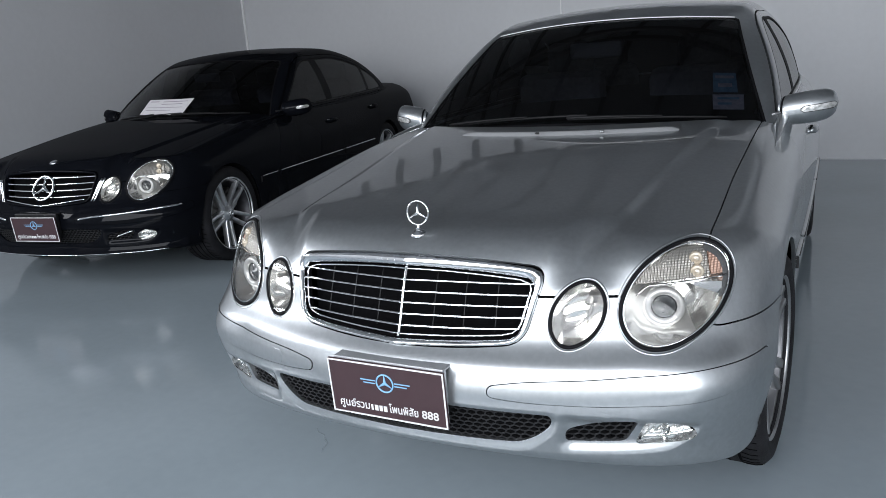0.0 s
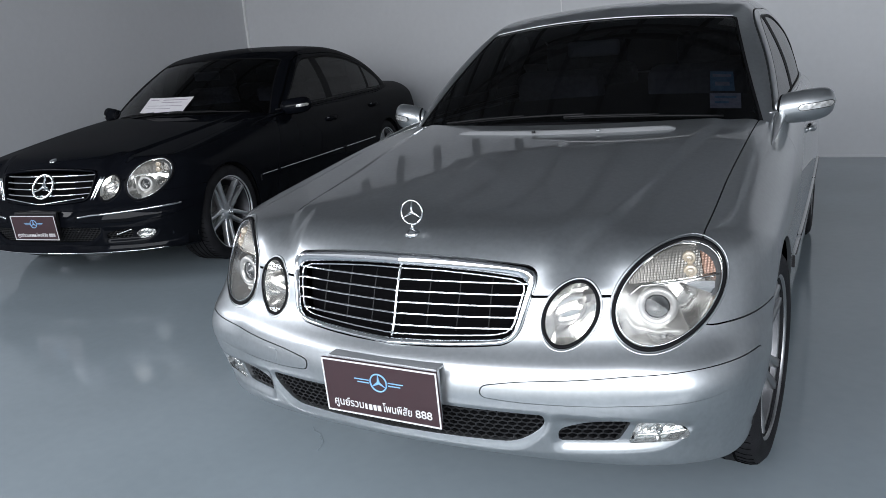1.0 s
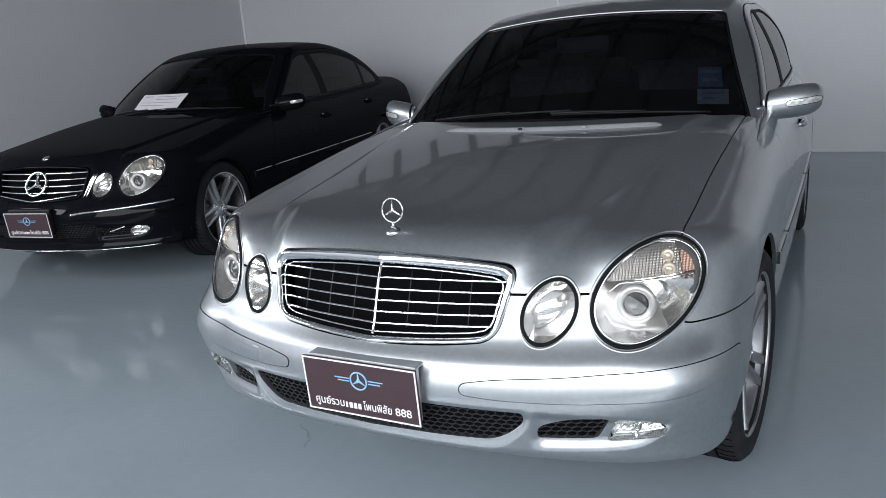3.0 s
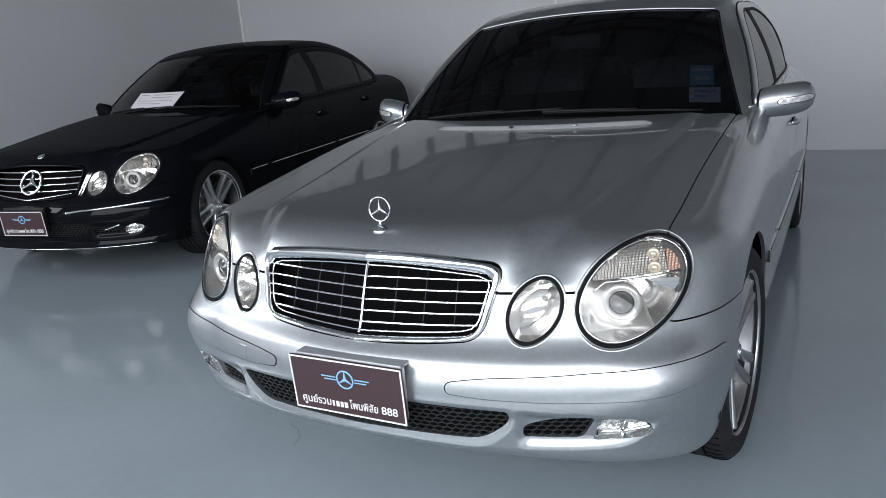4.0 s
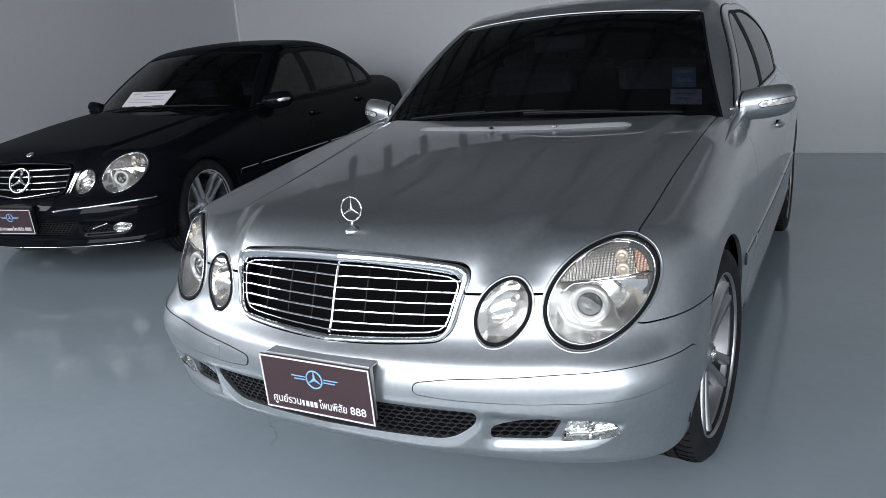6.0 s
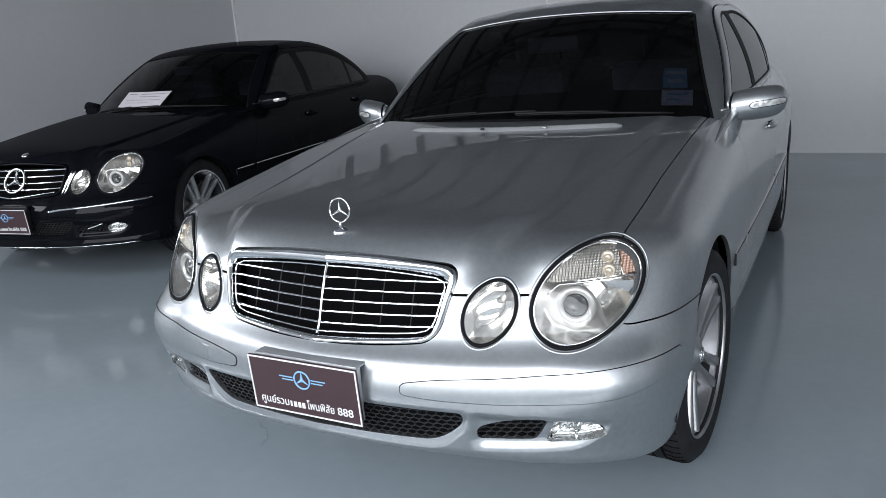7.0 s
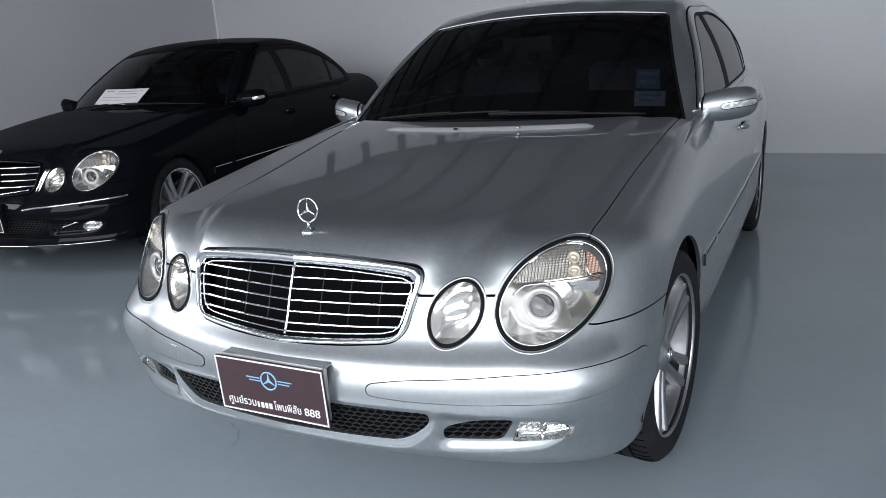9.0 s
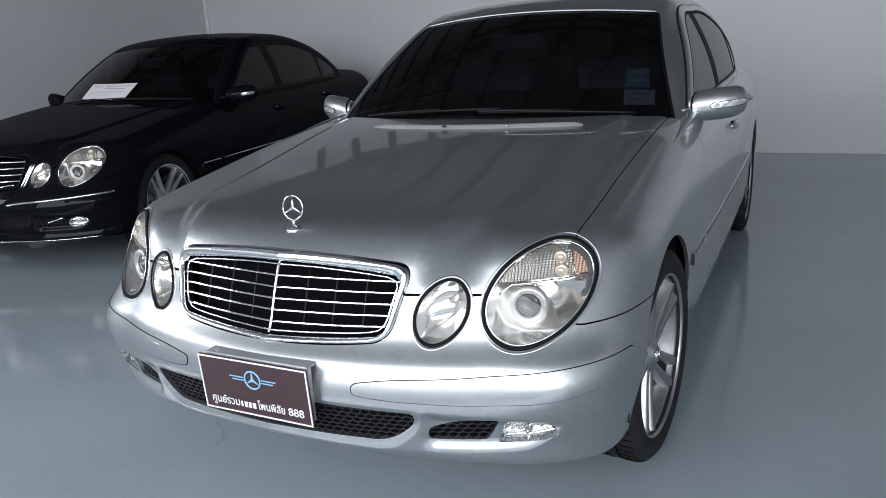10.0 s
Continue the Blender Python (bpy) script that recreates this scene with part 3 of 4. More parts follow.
def wheel(parent, m, style):
    """A wheel with its outer face towards +x."""
    metal = ALLOY if style == "fan" else ALLOY_BRIGHT
    v, f = lathe([(.001, .03), (.07, .03), (.075, .02), (.16, .018), (.165, .0), (.075, -.01)], 48)
    hub = mesh_part("wheel", v, f, STEEL, parent, "alloy wheel with low-profile tyre")
    hub.matrix_local = m
    v, f = lathe([(.238, -.115), (.262, -.125), (.296, -.122), (.314, -.108), (.3215, -.09), (.322, -.05), (.3222, 0), (.322, .05), (.3215, .09),
                  (.314, .108), (.298, .121), (.275, .1255), (.255, .122), (.240, .112), (.236, .10)], 96)
    v = v.copy()
    mesh_part("tyre", v, f, TYRE, hub, "black low-profile tyre")
    # near-black bands laid on the tyre give its grooves their shade by colour
    grooves = []
    for x in (-.055, -.018, .018, .055):
        grooves.append(lathe([(.3226, x - .004), (.3229, x - .003), (.3229, x + .003), (.3226, x + .004)], 72))
    for k in range(60):
        a = 2 * math.pi * k / 60
        for s in (-1, 1):
            p = [np.array((s * x, .3228 * math.cos(a + d), .3228 * math.sin(a + d))) for x, d in ((.06, 0), (.085, .03), (.104, .05))]
            p[2] *= (1, .985, .985)
            grooves.append(tube(p, .0022, 4, up=(0, math.cos(a), math.sin(a)), flat=.5))
    v, f = joined(*grooves)
    mesh_part("tread_shade", v, f, DARK, hub)
    v, f = lathe([(.236, -.112), (.222, -.09), (.205, -.05), (.208, .03), (.224, .08), (.233, .095), (.2435, .104), (.2485, .110), (.2475, .1165), (.243, .1175), (.2395, .112), (.2375, .1)], 96)
    mesh_part("rim", v[-7 * 96:], grid_faces(7, 96, True), metal, hub, "polished alloy rim")
    mesh_part("rim_barrel", v[:-6 * 96], grid_faces(6, 96, True), BARREL if style == "fan" else DARK_BARREL, hub)
    for k in range(5):
        a = 2 * math.pi * (k + .25) / 5
        pieces = []
        spread = (-.155, .155) if style == "split" else (-1, 1)
        for s in spread:
            rs = np.linspace(.045, .2385, 9)
            k01 = (rs - .045) / .1935
            if style == "split":
                an, half = a + np.sign(s) * (.0215 + .085 * (rs - .045)) / np.maximum(rs, .055), .0135 - .003 * k01
            else:
                an, half = a + s * (.021 + .016 * k01 ** 1.5) / np.maximum(rs, .055), .012 + .005 * k01 ** 2
            front = .083 + .022 * k01 ** 1.5
            sec = []
            for r, t, h, x in zip(rs, an, half, front):
                c, n = np.array((0, math.cos(t), math.sin(t))), np.array((0, -math.sin(t), math.cos(t)))
                for off, dx in ((-1.25, -.036), (-1, -.006), (-.7, 0), (.7, 0), (1, -.006), (1.25, -.036)):
                    sec.append(c * r + n * h * off + np.array((x + dx, 0, 0)))
            q = grid_faces(len(rs), 6).tolist()
            pieces.append((np.array(sec), q))
        v, f = joined(*pieces)
        spoke = mesh_part("spoke", v, f, metal, hub)
        if style == "fan":
            # the sunk slot between the ridges, its shade put in as near-black
            rs = np.linspace(.05, .232, 9)
            k01 = (rs - .05) / .182
            web = []
            for r, k1 in zip(rs, k01):
                for w in np.linspace(-1, 1, 5):
                    t = a + w * (.021 + .016 * k1 ** 1.5) / r
                    web.append((.083 + .022 * k1 ** 1.5 - .022, r * math.cos(t), r * math.sin(t)))
            mesh_part("spoke_slot", np.array(web), grid_faces(9, 5), PLASTIC, spoke, "slot in the spoke, its shade coloured in near-black")
    v, f = lathe([(.001, .098), (.024, .097), (.032, .094), (.034, .088), (.055, .084), (.062, .07), (.06, .03)], 40)
    mesh_part("hub_cap", v, f, metal, hub)
    star_ring("hub_emblem", .022, .0022, CHROME, hub, pose(.0985, 0, 0, 0, 0, 90))
    for k in range(5):
        a = 2 * math.pi * (k + .75) / 5
        v, f = lathe([(.001, .078), (.009, .077), (.011, .07), (.011, .03)], 6)
        b = mesh_part("wheel_bolt", v, f, STEEL, hub)
        b.matrix_local = Matrix.Translation((0, .047 * math.cos(a), .047 * math.sin(a)))
    bm = box_bm((.05, .07, .16), pose(.02, .135, .02, 0, 0, 0), .012)
    part("brake_caliper", bm, STEEL, hub)
    return hub


def mirror(parent, s, paint):
    """A door mirror with its turn-signal strip."""
    a, b = np.meshgrid(np.linspace(0, 2 * math.pi, 40, endpoint=False), np.linspace(-1, 1, 22), indexing="ij")
    b = b.T
    a = a.T
    # sections along x from the foot to the tip
    u = (b + 1) / 2
    x = MIRROR_X + .2 * u
    r = np.clip(1 - np.abs(2 * u - 1) ** 4.5, 0, 1) ** .5
    r = np.maximum(r, .0)
    start = np.sqrt(np.clip(1 - (1 - np.minimum(u / .16, 1)) ** 2 * .45, 0, 1))
    high = (.058 + .005 * np.sin(u * math.pi)) * np.where(u < .5, start, r)
    deep = .058 * np.where(u < .5, start, r)
    cy, cz = MIRROR_Y + .08 * u ** 2, MIRROR_Z + .02 * u - .006
    ca, sa = np.cos(a), np.sin(a)
    y = cy + deep * np.sign(ca) * np.abs(ca) * np.where(ca > 0, .55, 1)
    z = cz + high * sa
    x = x + (1 - u) ** 2 * np.where(ca > 0, .05, .012) * ca
    v = np.stack([x, y, z], -1).reshape(-1, 3)
    v[:, 0] *= s
    f = grid_faces(22, 40, True)
    f = f.tolist() + [list(range(40))]
    house = mesh_part("door_mirror", v, f, paint, parent, "body-coloured door mirror with clear turn signal")
    # signal strip on the front face
    start_u = .36 if paint is SILVER else .6
    uu, ww = np.meshgrid(np.linspace(start_u, .97, 18), np.linspace(-1, 1, 7), indexing="ij")
    xx = MIRROR_X + .2 * uu
    rr = np.clip(1 - np.abs(2 * uu - 1) ** 4.5, 0, 1) ** .5
    taper = np.sqrt(1 - .93 * np.clip((start_u + .09 - uu) / .09, 0, 1) ** 2) * np.sqrt(1 - .9 * np.clip((uu - .91) / .06, 0, 1) ** 2)
    zz = MIRROR_Z + .02 * uu - .012 + .0125 * ww * taper + .004
    q = np.clip(1 - ((zz - (MIRROR_Z + .02 * uu - .006)) / (.062 * np.maximum(rr, .2))) ** 2, 0, 1) ** .5
    yy = MIRROR_Y + .08 * uu ** 2 - .0585 * rr * q ** .8 - .002
    v = np.stack([xx, yy, zz], -1).reshape(-1, 3)
    v[:, 0] *= s
    f = grid_faces(18, 7)
    mesh_part("turn_signal", v, f if s > 0 else f[:, ::-1], SIGNAL, house, "clear turn signal strip")
    v, f = tube([(s * .775, MIRROR_Y + .04, .948), (s * .80, MIRROR_Y + .02, .946), (s * .83, MIRROR_Y + .01, MIRROR_Z - .02)], [.02, .018, .022], 16, flat=.6, up=(0, 1, 0))
    mesh_part("mirror_foot", v, f, paint, house)
    ys = np.linspace(1.30, 1.82, 16)
    sail = onto(body, np.stack([.812 - .03 * (ys - 1.3) ** 2, ys, 0 * ys + 1.4], -1), (0, 0, -1), reach=1.0, steps=200)
    sail[:, 2] += np.linspace(-.004, .006, 16)
    sail[:, 0] *= s
    v, f = tube(sail, np.linspace(.003, .026, 16), 10, flat=.8)
    mesh_part("mirror_sail", v, f, paint, house)
    ring = [(s * (MIRROR_X + .012 + (.045 if math.cos(t) > 0 else .011) * math.cos(t)), MIRROR_Y + .052 * math.cos(t) * (.55 if math.cos(t) > 0 else 1), MIRROR_Z - .006 + .052 * math.sin(t)) for t in np.linspace(0, 2 * math.pi, 36, endpoint=False)]
    v, f = tube(ring, .005, 6, True, up=(1, 0, 0))
    mesh_part("rubber_joint", v, f, RUBBER, house)
    edge = [(s * xx[i, 0], yy[i, 0] - .0005, zz[i, 0]) for i in range(18)] + [(s * xx[i, 6], yy[i, 6] - .0005, zz[i, 6]) for i in range(17, -1, -1)]
    v, f = tube(edge, .0014, 5, True, up=(0, 1, 0))
    mesh_part("signal_edge", v, f, PLASTIC, house)
    bm = bmesh.new()
    bmesh.ops.create_circle(bm, cap_ends=True, segments=24, radius=1, matrix=Matrix.Translation((s * (MIRROR_X + .1), MIRROR_Y + .075, MIRROR_Z + .004)) @ pose(0, 0, 0, 90) @ Matrix.Diagonal((.075, .045, 1, 1)))
    part("mirror_glass", bm, CHROME, house)


def seat(parent, x, y):
    bm = bmesh.new()
    add_box(bm, (.5, .52, .16), pose(x, y, .52), .05)
    add_box(bm, (.48, .14, .62), pose(x, y + .30, .82, 14), .05)
    add_box(bm, (.26, .09, .18), pose(x, y + .42, 1.19, 10), .04)
    part("seat", bm, CLOTH, parent)


def car(name, label, paint, style, lift):
    """The whole saloon, its base point on the floor below the middle of its nose."""
    base = new(name)
    tagged(base, label, "car", "cars in the hall")
    base.empty_display_size = .2
    sil = style == "silver"
    fog = fog_field if sil else fog_oval

    # near-black hull behind the panels, its colour shading the seams, with wheel housings
    v, t = HULL_NET
    inner = v - gradient(body, v) * .016
    v2, t2 = clip(inner, t, np.where(np.abs(v[:, 0]) > .4, arch(v[:, 1], v[:, 2], .372), -1))
    v2, t2 = clip(v2, t2, all_of(-.93 - 0 * v2[:, 0], v2[:, 2] - (hood_top(np.abs(v2[:, 0]), v2[:, 1]) - .008)))
    hole = np.abs(v2[:, 0])
    g = np.where(v2[:, 1] < .6, np.maximum(-np.minimum(grille_field(hole, v2[:, 2], (.01, .01, .01)), np.minimum(low_grille(hole, v2[:, 2]), side_grille(hole, v2[:, 2]))),
                 np.maximum(lamp_holes(hole, v2[:, 2], 0), -fog(hole, v2[:, 2]))), -1)
    v2, t2 = clip(v2, t2, g)
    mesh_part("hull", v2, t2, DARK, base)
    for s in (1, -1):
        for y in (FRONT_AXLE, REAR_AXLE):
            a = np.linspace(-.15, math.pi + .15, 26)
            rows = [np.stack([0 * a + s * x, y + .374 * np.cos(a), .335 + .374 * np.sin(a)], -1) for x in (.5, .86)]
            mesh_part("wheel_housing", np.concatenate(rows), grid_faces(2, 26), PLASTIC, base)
    # unseen near-black board added to keep the nose openings dark
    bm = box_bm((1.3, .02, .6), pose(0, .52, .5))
    part("shade_board", bm, DARK, base)

    # panels
    bumper = panel("front_bumper", body, BODY_NET, paint, base,
                   lambda x, y, z, s: all_of(y - .84, z - bumper_top(x) + GAP), lambda x, y, z, s: arch(y, z),
                   lambda x, y, z, s: np.where(y < .5, lamp_holes(x, z), -1), lambda x, y, z, s: np.where(y < .5, -grille_field(x, z, (-.004,) * 3), -1),
                   lambda x, y, z, s: np.where(y < .5, -np.minimum(np.minimum(low_grille(x, z), side_grille(x, z)), fog(x, z)), -1),
                   lambda x, y, z, s: np.where(y < .6, -strip_field(x, y, z, .0008), -1), edge=.016, label="")
    hood = panel("hood", body, BODY_NET, paint, base,
                 lambda x, y, z, s: all_of(x - hood_edge(y) + GAP, bumper_top(x) + np.where(x < .6, 2.4, 1) * GAP - z, y - cowl(x)),
                 lambda x, y, z, s: np.where(y < .6, lamp_holes(x, z), -1), lambda x, y, z, s: np.where(y < .5, -grille_field(x, z, (-.004,) * 3), -1))
    for s in (1, -1):
        panel("fender", body, BODY_NET, paint, base, left(s),
              lambda x, y, z, q: all_of(hood_edge(y) + GAP - x, y - door_front(z) + GAP, -np.maximum(z - bumper_top(x), y - .84) + GAP, y - 1.75, .25 - z),
              lambda x, y, z, q: arch(y, z), lambda x, y, z, q: np.where(y < .6, lamp_holes(x, z), -1))
        fd = panel("front_door", body, BODY_NET, paint, base, left(s), lambda x, y, z, q: all_of(np.where(y < 1.8, .785, .70) - x, door_front(z) + GAP - y, y - 2.60 + GAP, .30 + GAP - z))
        rd = panel("rear_door", body, BODY_NET, paint, base, left(s), lambda x, y, z, q: all_of(.70 - x, 2.60 + GAP - y, y - door_rear(y, z) + GAP, .30 + GAP - z), lambda x, y, z, q: arch(y, z))
        panel("quarter_panel", body, BODY_NET, paint, base, left(s), lambda x, y, z, q: all_of(np.where(y < 4.1, .6, .66) - x, door_rear(y, z) + GAP - y, np.where(y > 4.0, .6 + GAP - z, .25 - z)), lambda x, y, z, q: arch(y, z))
        panel("sill", body, BODY_NET, paint, base, left(s), lambda x, y, z, q: all_of(.5 - x, z - .30 + GAP, 1.2 - y, y - 3.34), lambda x, y, z, q: arch(y, z))
        for door, y0, y1, yh, zh in ((fd, 1.64, 2.59, 2.45, .812), (rd, 2.615, 3.33, 3.40, .85)):
            ys = np.linspace(yh - .10, yh + .09, 14)
            q = onto(body, np.stack([0 * ys + 1.2, ys, 0 * ys + zh], -1), (-1, 0, 0), reach=.8, steps=160)
            bow = np.sin(np.linspace(0, math.pi, 14)) ** .5
            q[:, 0] += .001 + .02 * bow
            q[:, 0] *= s
            v, f = tube(q, .006 + (.008 if sil else .012) * bow, 10, flat=1.3)
            mesh_part("door_handle", v, f, paint, door)
            if not sil:
                v, f = tube(q + np.array((s * .006, 0, .008)), .005, 6)
                mesh_part("handle_trim", v, f, CHROME, door, "chrome strip on the handle")
            # dark oval laid on the door, colouring in the shade behind the handle
            cup = onto(body, np.array([[1.2, yh, zh - .004]]), (-1, 0, 0), reach=.8, steps=160)[0]
            bm = bmesh.new()
            bmesh.ops.create_uvsphere(bm, u_segments=20, v_segments=10, radius=1, matrix=Matrix.Translation((s * (cup[0] - .004), yh, zh - .006)) @ Matrix.Diagonal((.006, .06, .018, 1)))
            part("handle_shade", bm, DARK, door, smooth=True)
        for host, y0, y1 in ((None, 1.215, 1.445), (fd, 1.475, 2.59), (rd, 2.61, 3.30)):
            strip = panel("rub_strip", body, BODY_NET, paint, host or base, left(s),
                          lambda x, y, z, q: blended(.012, .6 - x, y0 - y, y - y1, z - .538 - .005 * (y - 1.3), .492 - z + .003 * (y - 1.3)), out=.006, edge=.008)
            ys = np.linspace(y0 + .01, y1 - .01, 20)
            q = onto(body, np.stack([0 * ys + 1.2, ys, .534 + .005 * (ys - 1.3)], -1), (-1, 0, 0), reach=.8, steps=160)
            q[:, 0] = s * (q[:, 0] + (.006))
            v, f = tube(q, .0026 if sil else .0042, 6)
            mesh_part("strip_inlay", v, f, PLASTIC if sil else CHROME, host or base)
        # dark block on the strip's front end, standing in for its unlit side
        c = onto(body, np.array([[1.2, 1.212, .513]]), (-1, 0, 0), reach=.8, steps=160)[0]
        part("strip_end_shade", box_bm((.010, .008, .042), pose(s * (c[0] + .002), 1.212, .513), .003), PLASTIC, base)
    panel("trunk_lid", body, BODY_NET, paint, base, lambda x, y, z, s: all_of(x - .66 + GAP, 4.1 - y, .6 + GAP - z))
    panel("rear_bumper", body, BODY_NET, paint, base, lambda x, y, z, s: all_of(3.98 - y, z - .6 + GAP, .2 - z), lambda x, y, z, s: arch(y, z))

    # glasshouse
    roof = panel("roof", cabin, CABIN_NET, paint, base, cut_off(lambda x, y, z: windscreen_field(x, y, z, .007)), cut_off(lambda x, y, z: side_glass_field(x, y, z, .030)),
                 lambda x, y, z, s: all_of(.90 - z, body(np.stack([x, y, z], -1)) * -1 - .02, 1.3 - y, np.where(rake(x, y) < 2.0, .6 - x, -1), np.where(x < .765, 1.43 - rake(x, y), -1)), edge=.014)
    panel("cowl", cabin, CABIN_NET, PLASTIC, base, lambda x, y, z, s: all_of(1.37 - rake(x, y), rake(x, y) - 1.424, x - .7), out=-.004, edge=.01)
    # lining in near-black, so the cabin's shade is put into its colour
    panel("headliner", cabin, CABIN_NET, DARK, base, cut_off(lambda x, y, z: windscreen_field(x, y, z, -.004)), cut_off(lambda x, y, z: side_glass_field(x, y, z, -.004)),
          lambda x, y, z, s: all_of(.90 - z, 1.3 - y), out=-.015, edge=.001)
    ws = panel("windscreen", cabin, CABIN_NET, TINT, base, lambda x, y, z, s: windscreen_field(x, y, z, .0), out=-.003, edge=.004, label="dark tinted windscreen")
    panel("windscreen_seal", cabin, CABIN_NET, RUBBER, base, lambda x, y, z, s: windscreen_field(x, y, z, .007), lambda x, y, z, s: -windscreen_field(x, y, z, -.002), out=-.0015, edge=.006)
    xs = np.linspace(-.565, .565, 40)
    q = onto(cabin, np.stack([xs, 2.128 + .42 * xs ** 2, 0 * xs + 1.8], -1), (0, 0, -1), reach=1, steps=100)
    v, f = tube(q + (0, 0, .001), .0026, 6)
    mesh_part("roof_seal", v, f, TRIM if sil else RUBBER, base, "pale strip along the windscreen's top" if sil else "")
    for s in (1, -1):
        for label_, y0, y1 in (("front_window", 1.5, 2.575), ("rear_window", 2.69, 3.495), ("quarter_window", 3.54, 4.2)):
            panel(label_, cabin, CABIN_NET, TINT_SIDE, base, left(s), lambda x, y, z, q: side_glass_field(x, y, z, -.008), lambda x, y, z, q: all_of(y0 - y, y - y1), out=-.004, edge=.004)
        for y0, y1 in ((2.575, 2.69), (3.495, 3.54)):
            panel("window_pillar", cabin, CABIN_NET, RUBBER, base, left(s), lambda x, y, z, q: side_glass_field(x, y, z, -.004), lambda x, y, z, q: all_of(y0 - y, y - y1), out=-.002, edge=.008)
        panel("window_seal", cabin, CABIN_NET, RUBBER, base, left(s), lambda x, y, z, q: side_glass_field(x, y, z, .003), lambda x, y, z, q: -side_glass_field(x, y, z, -.008), out=-.001, edge=.008)
        panel("door_frame", cabin, CABIN_NET, paint, base, left(s), lambda x, y, z, q: side_glass_field(x, y, z, .026), lambda x, y, z, q: -side_glass_field(x, y, z, .003), lambda x, y, z, q: .94 - z, out=.001, edge=.008)
        ys = np.linspace(1.74, 3.86, 50)
        q = onto(cabin, np.stack([0 * ys + 1.2, ys, .951 + .02 * (ys - 1.7)], -1), (-1, 0, 0), reach=.9, steps=160)
        q[:, 0] = s * (q[:, 0] + .001)
        v, f = tube(q, .006, 6)
        mesh_part("waist_trim", v, f, ALLOY if sil else PLASTIC, base)

    # cabin fittings, dim behind the tinted glass
    bm = box_bm((1.36, .5, .16), pose(0, 1.72, .86, 6), .05)
    part("dashboard", bm, PLASTIC, base)
    for x, y in ((.36, 2.35), (-.36, 2.35), (.38, 3.2), (-.38, 3.2)):
        seat(base, x, y)
    a = np.linspace(0, 2 * math.pi, 32, endpoint=False)
    v, f = tube(np.stack([-.36 + .17 * np.cos(a), 2.0 + .08 * np.sin(a), .82 + .14 * np.sin(a)], -1), .014, 8, True, up=(0, 1, 0))
    mesh_part("steering_wheel", v, f, PLASTIC, base)
    part("rear_view_mirror", box_bm((.24, .03, .07), pose(0, 2.02, 1.235), .014), BRACKET, base)

    # windscreen wipers
    for x0, x1 in ((-.52, .12), (.05, .62)):
        xs = np.linspace(x0, x1, 14)
        ys = 1.435 + .42 * xs ** 2 + .02 * np.linspace(0, 1, 14)
        q = onto(cabin, np.stack([xs, ys, 0 * xs + 1.6], -1), (0, 0, -1), reach=1, steps=200)
        v, f = joined(tube(q + (0, -.002, .008), .0045, 6), tube(q[:9] + (0, -.012, .015), np.linspace(.010, .005, 9), 8, flat=.6))
        mesh_part("wiper", v, f, PLASTIC, base)

    # strip with washer jets along the rear of the hood
    if sil:
        xs = np.linspace(-.34, .495, 40)
        back = 1.222 + .42 * xs ** 2
        ends_ = np.clip((.497 - xs) / .03, 0, 1) ** .5 * np.clip((xs + .342) / .05, 0, 1) ** .5
        rows = []
        for dy, up in ((0, -.002), (.005, .011), (.0072, .0135), (.014, .014), (.04, .006)):
            q = onto(body, np.stack([xs, back + dy, 0 * xs + 1.6], -1), (0, 0, -1), reach=1.2, steps=240)
            q[:, 2] += np.where(up > 0, up * ends_, up)
            rows.append(q)
        mesh_part("hood_air_strip", np.concatenate(rows), grid_faces(5, 40), PALE, hood, "pale grey air inlet strip")
        for x in (.0, .24):
            c = onto(body, np.array([[x, 1.215 + .42 * x * x, 1.6]]), (0, 0, -1), reach=1.2, steps=240)[0]
            part("washer_jet", box_bm((.014, .012, .007), pose(*(c + (0, .002, .012))), .003), PLASTIC if x < .1 else paint, hood)

    # grille
    a = np.linspace(0, 2 * math.pi, 160, endpoint=False)
    reach = np.linspace(.02, .46, 441)
    px, pz = np.cos(a)[:, None] * reach, .648 + np.sin(a)[:, None] * reach
    edges = []
    for shrink, k in (((-.002,) * 3, .045), ((.013, .026, .011) if sil else (.008, .012, .012), .03)):
        edges.append(reach[np.argmax(grille_field(np.abs(px), pz, shrink, k) > 0, 1)])
    ends = []
    for r in edges:
        x, z = np.cos(a) * r, .648 + np.sin(a) * r
        ends.append(onto(body, np.stack([x, 0 * x - .2, z], -1), (0, 1, 0), reach=1, steps=160))
    rise = np.maximum(ends[0][:, 2] - ends[1][:, 2], 0)
    ends[0][:, 1] = np.minimum(ends[0][:, 1], ends[1][:, 1] + .33 * rise)
    rows = []
    for q, up in ((0, -.03), (0, .003), (.05, .0065), (.15, .009), (.35, .0105), (.65, .0105), (.85, .009), (.95, .0065), (1, .003), (1, -.03)):
        p = ends[0] * (1 - q) + ends[1] * q
        rows.append(p + (0, -up, .3 * up))
    prow = (lambda q: q + np.stack([0 * q[:, 0], .07 * np.abs(q[:, 0]) - .206 * q[:, 0] ** 2 - .001, 0 * q[:, 0]], -1)) if sil else (lambda q: q)
    rows = [prow(q) for q in rows]
    rim = mesh_part("grille", np.concatenate(rows), grid_faces(len(rows), 160, True), CHROME if sil else paint, base, "chrome grille frame" if sil else "")
    # near-black sheet in place of the shade behind the slats
    panel("grille_shade", body, BODY_NET, DARK, rim, lambda x, y, z, s: np.where(y < .5, grille_field(x, z, (.006,) * 3), 1), out=-.05, edge=.001)
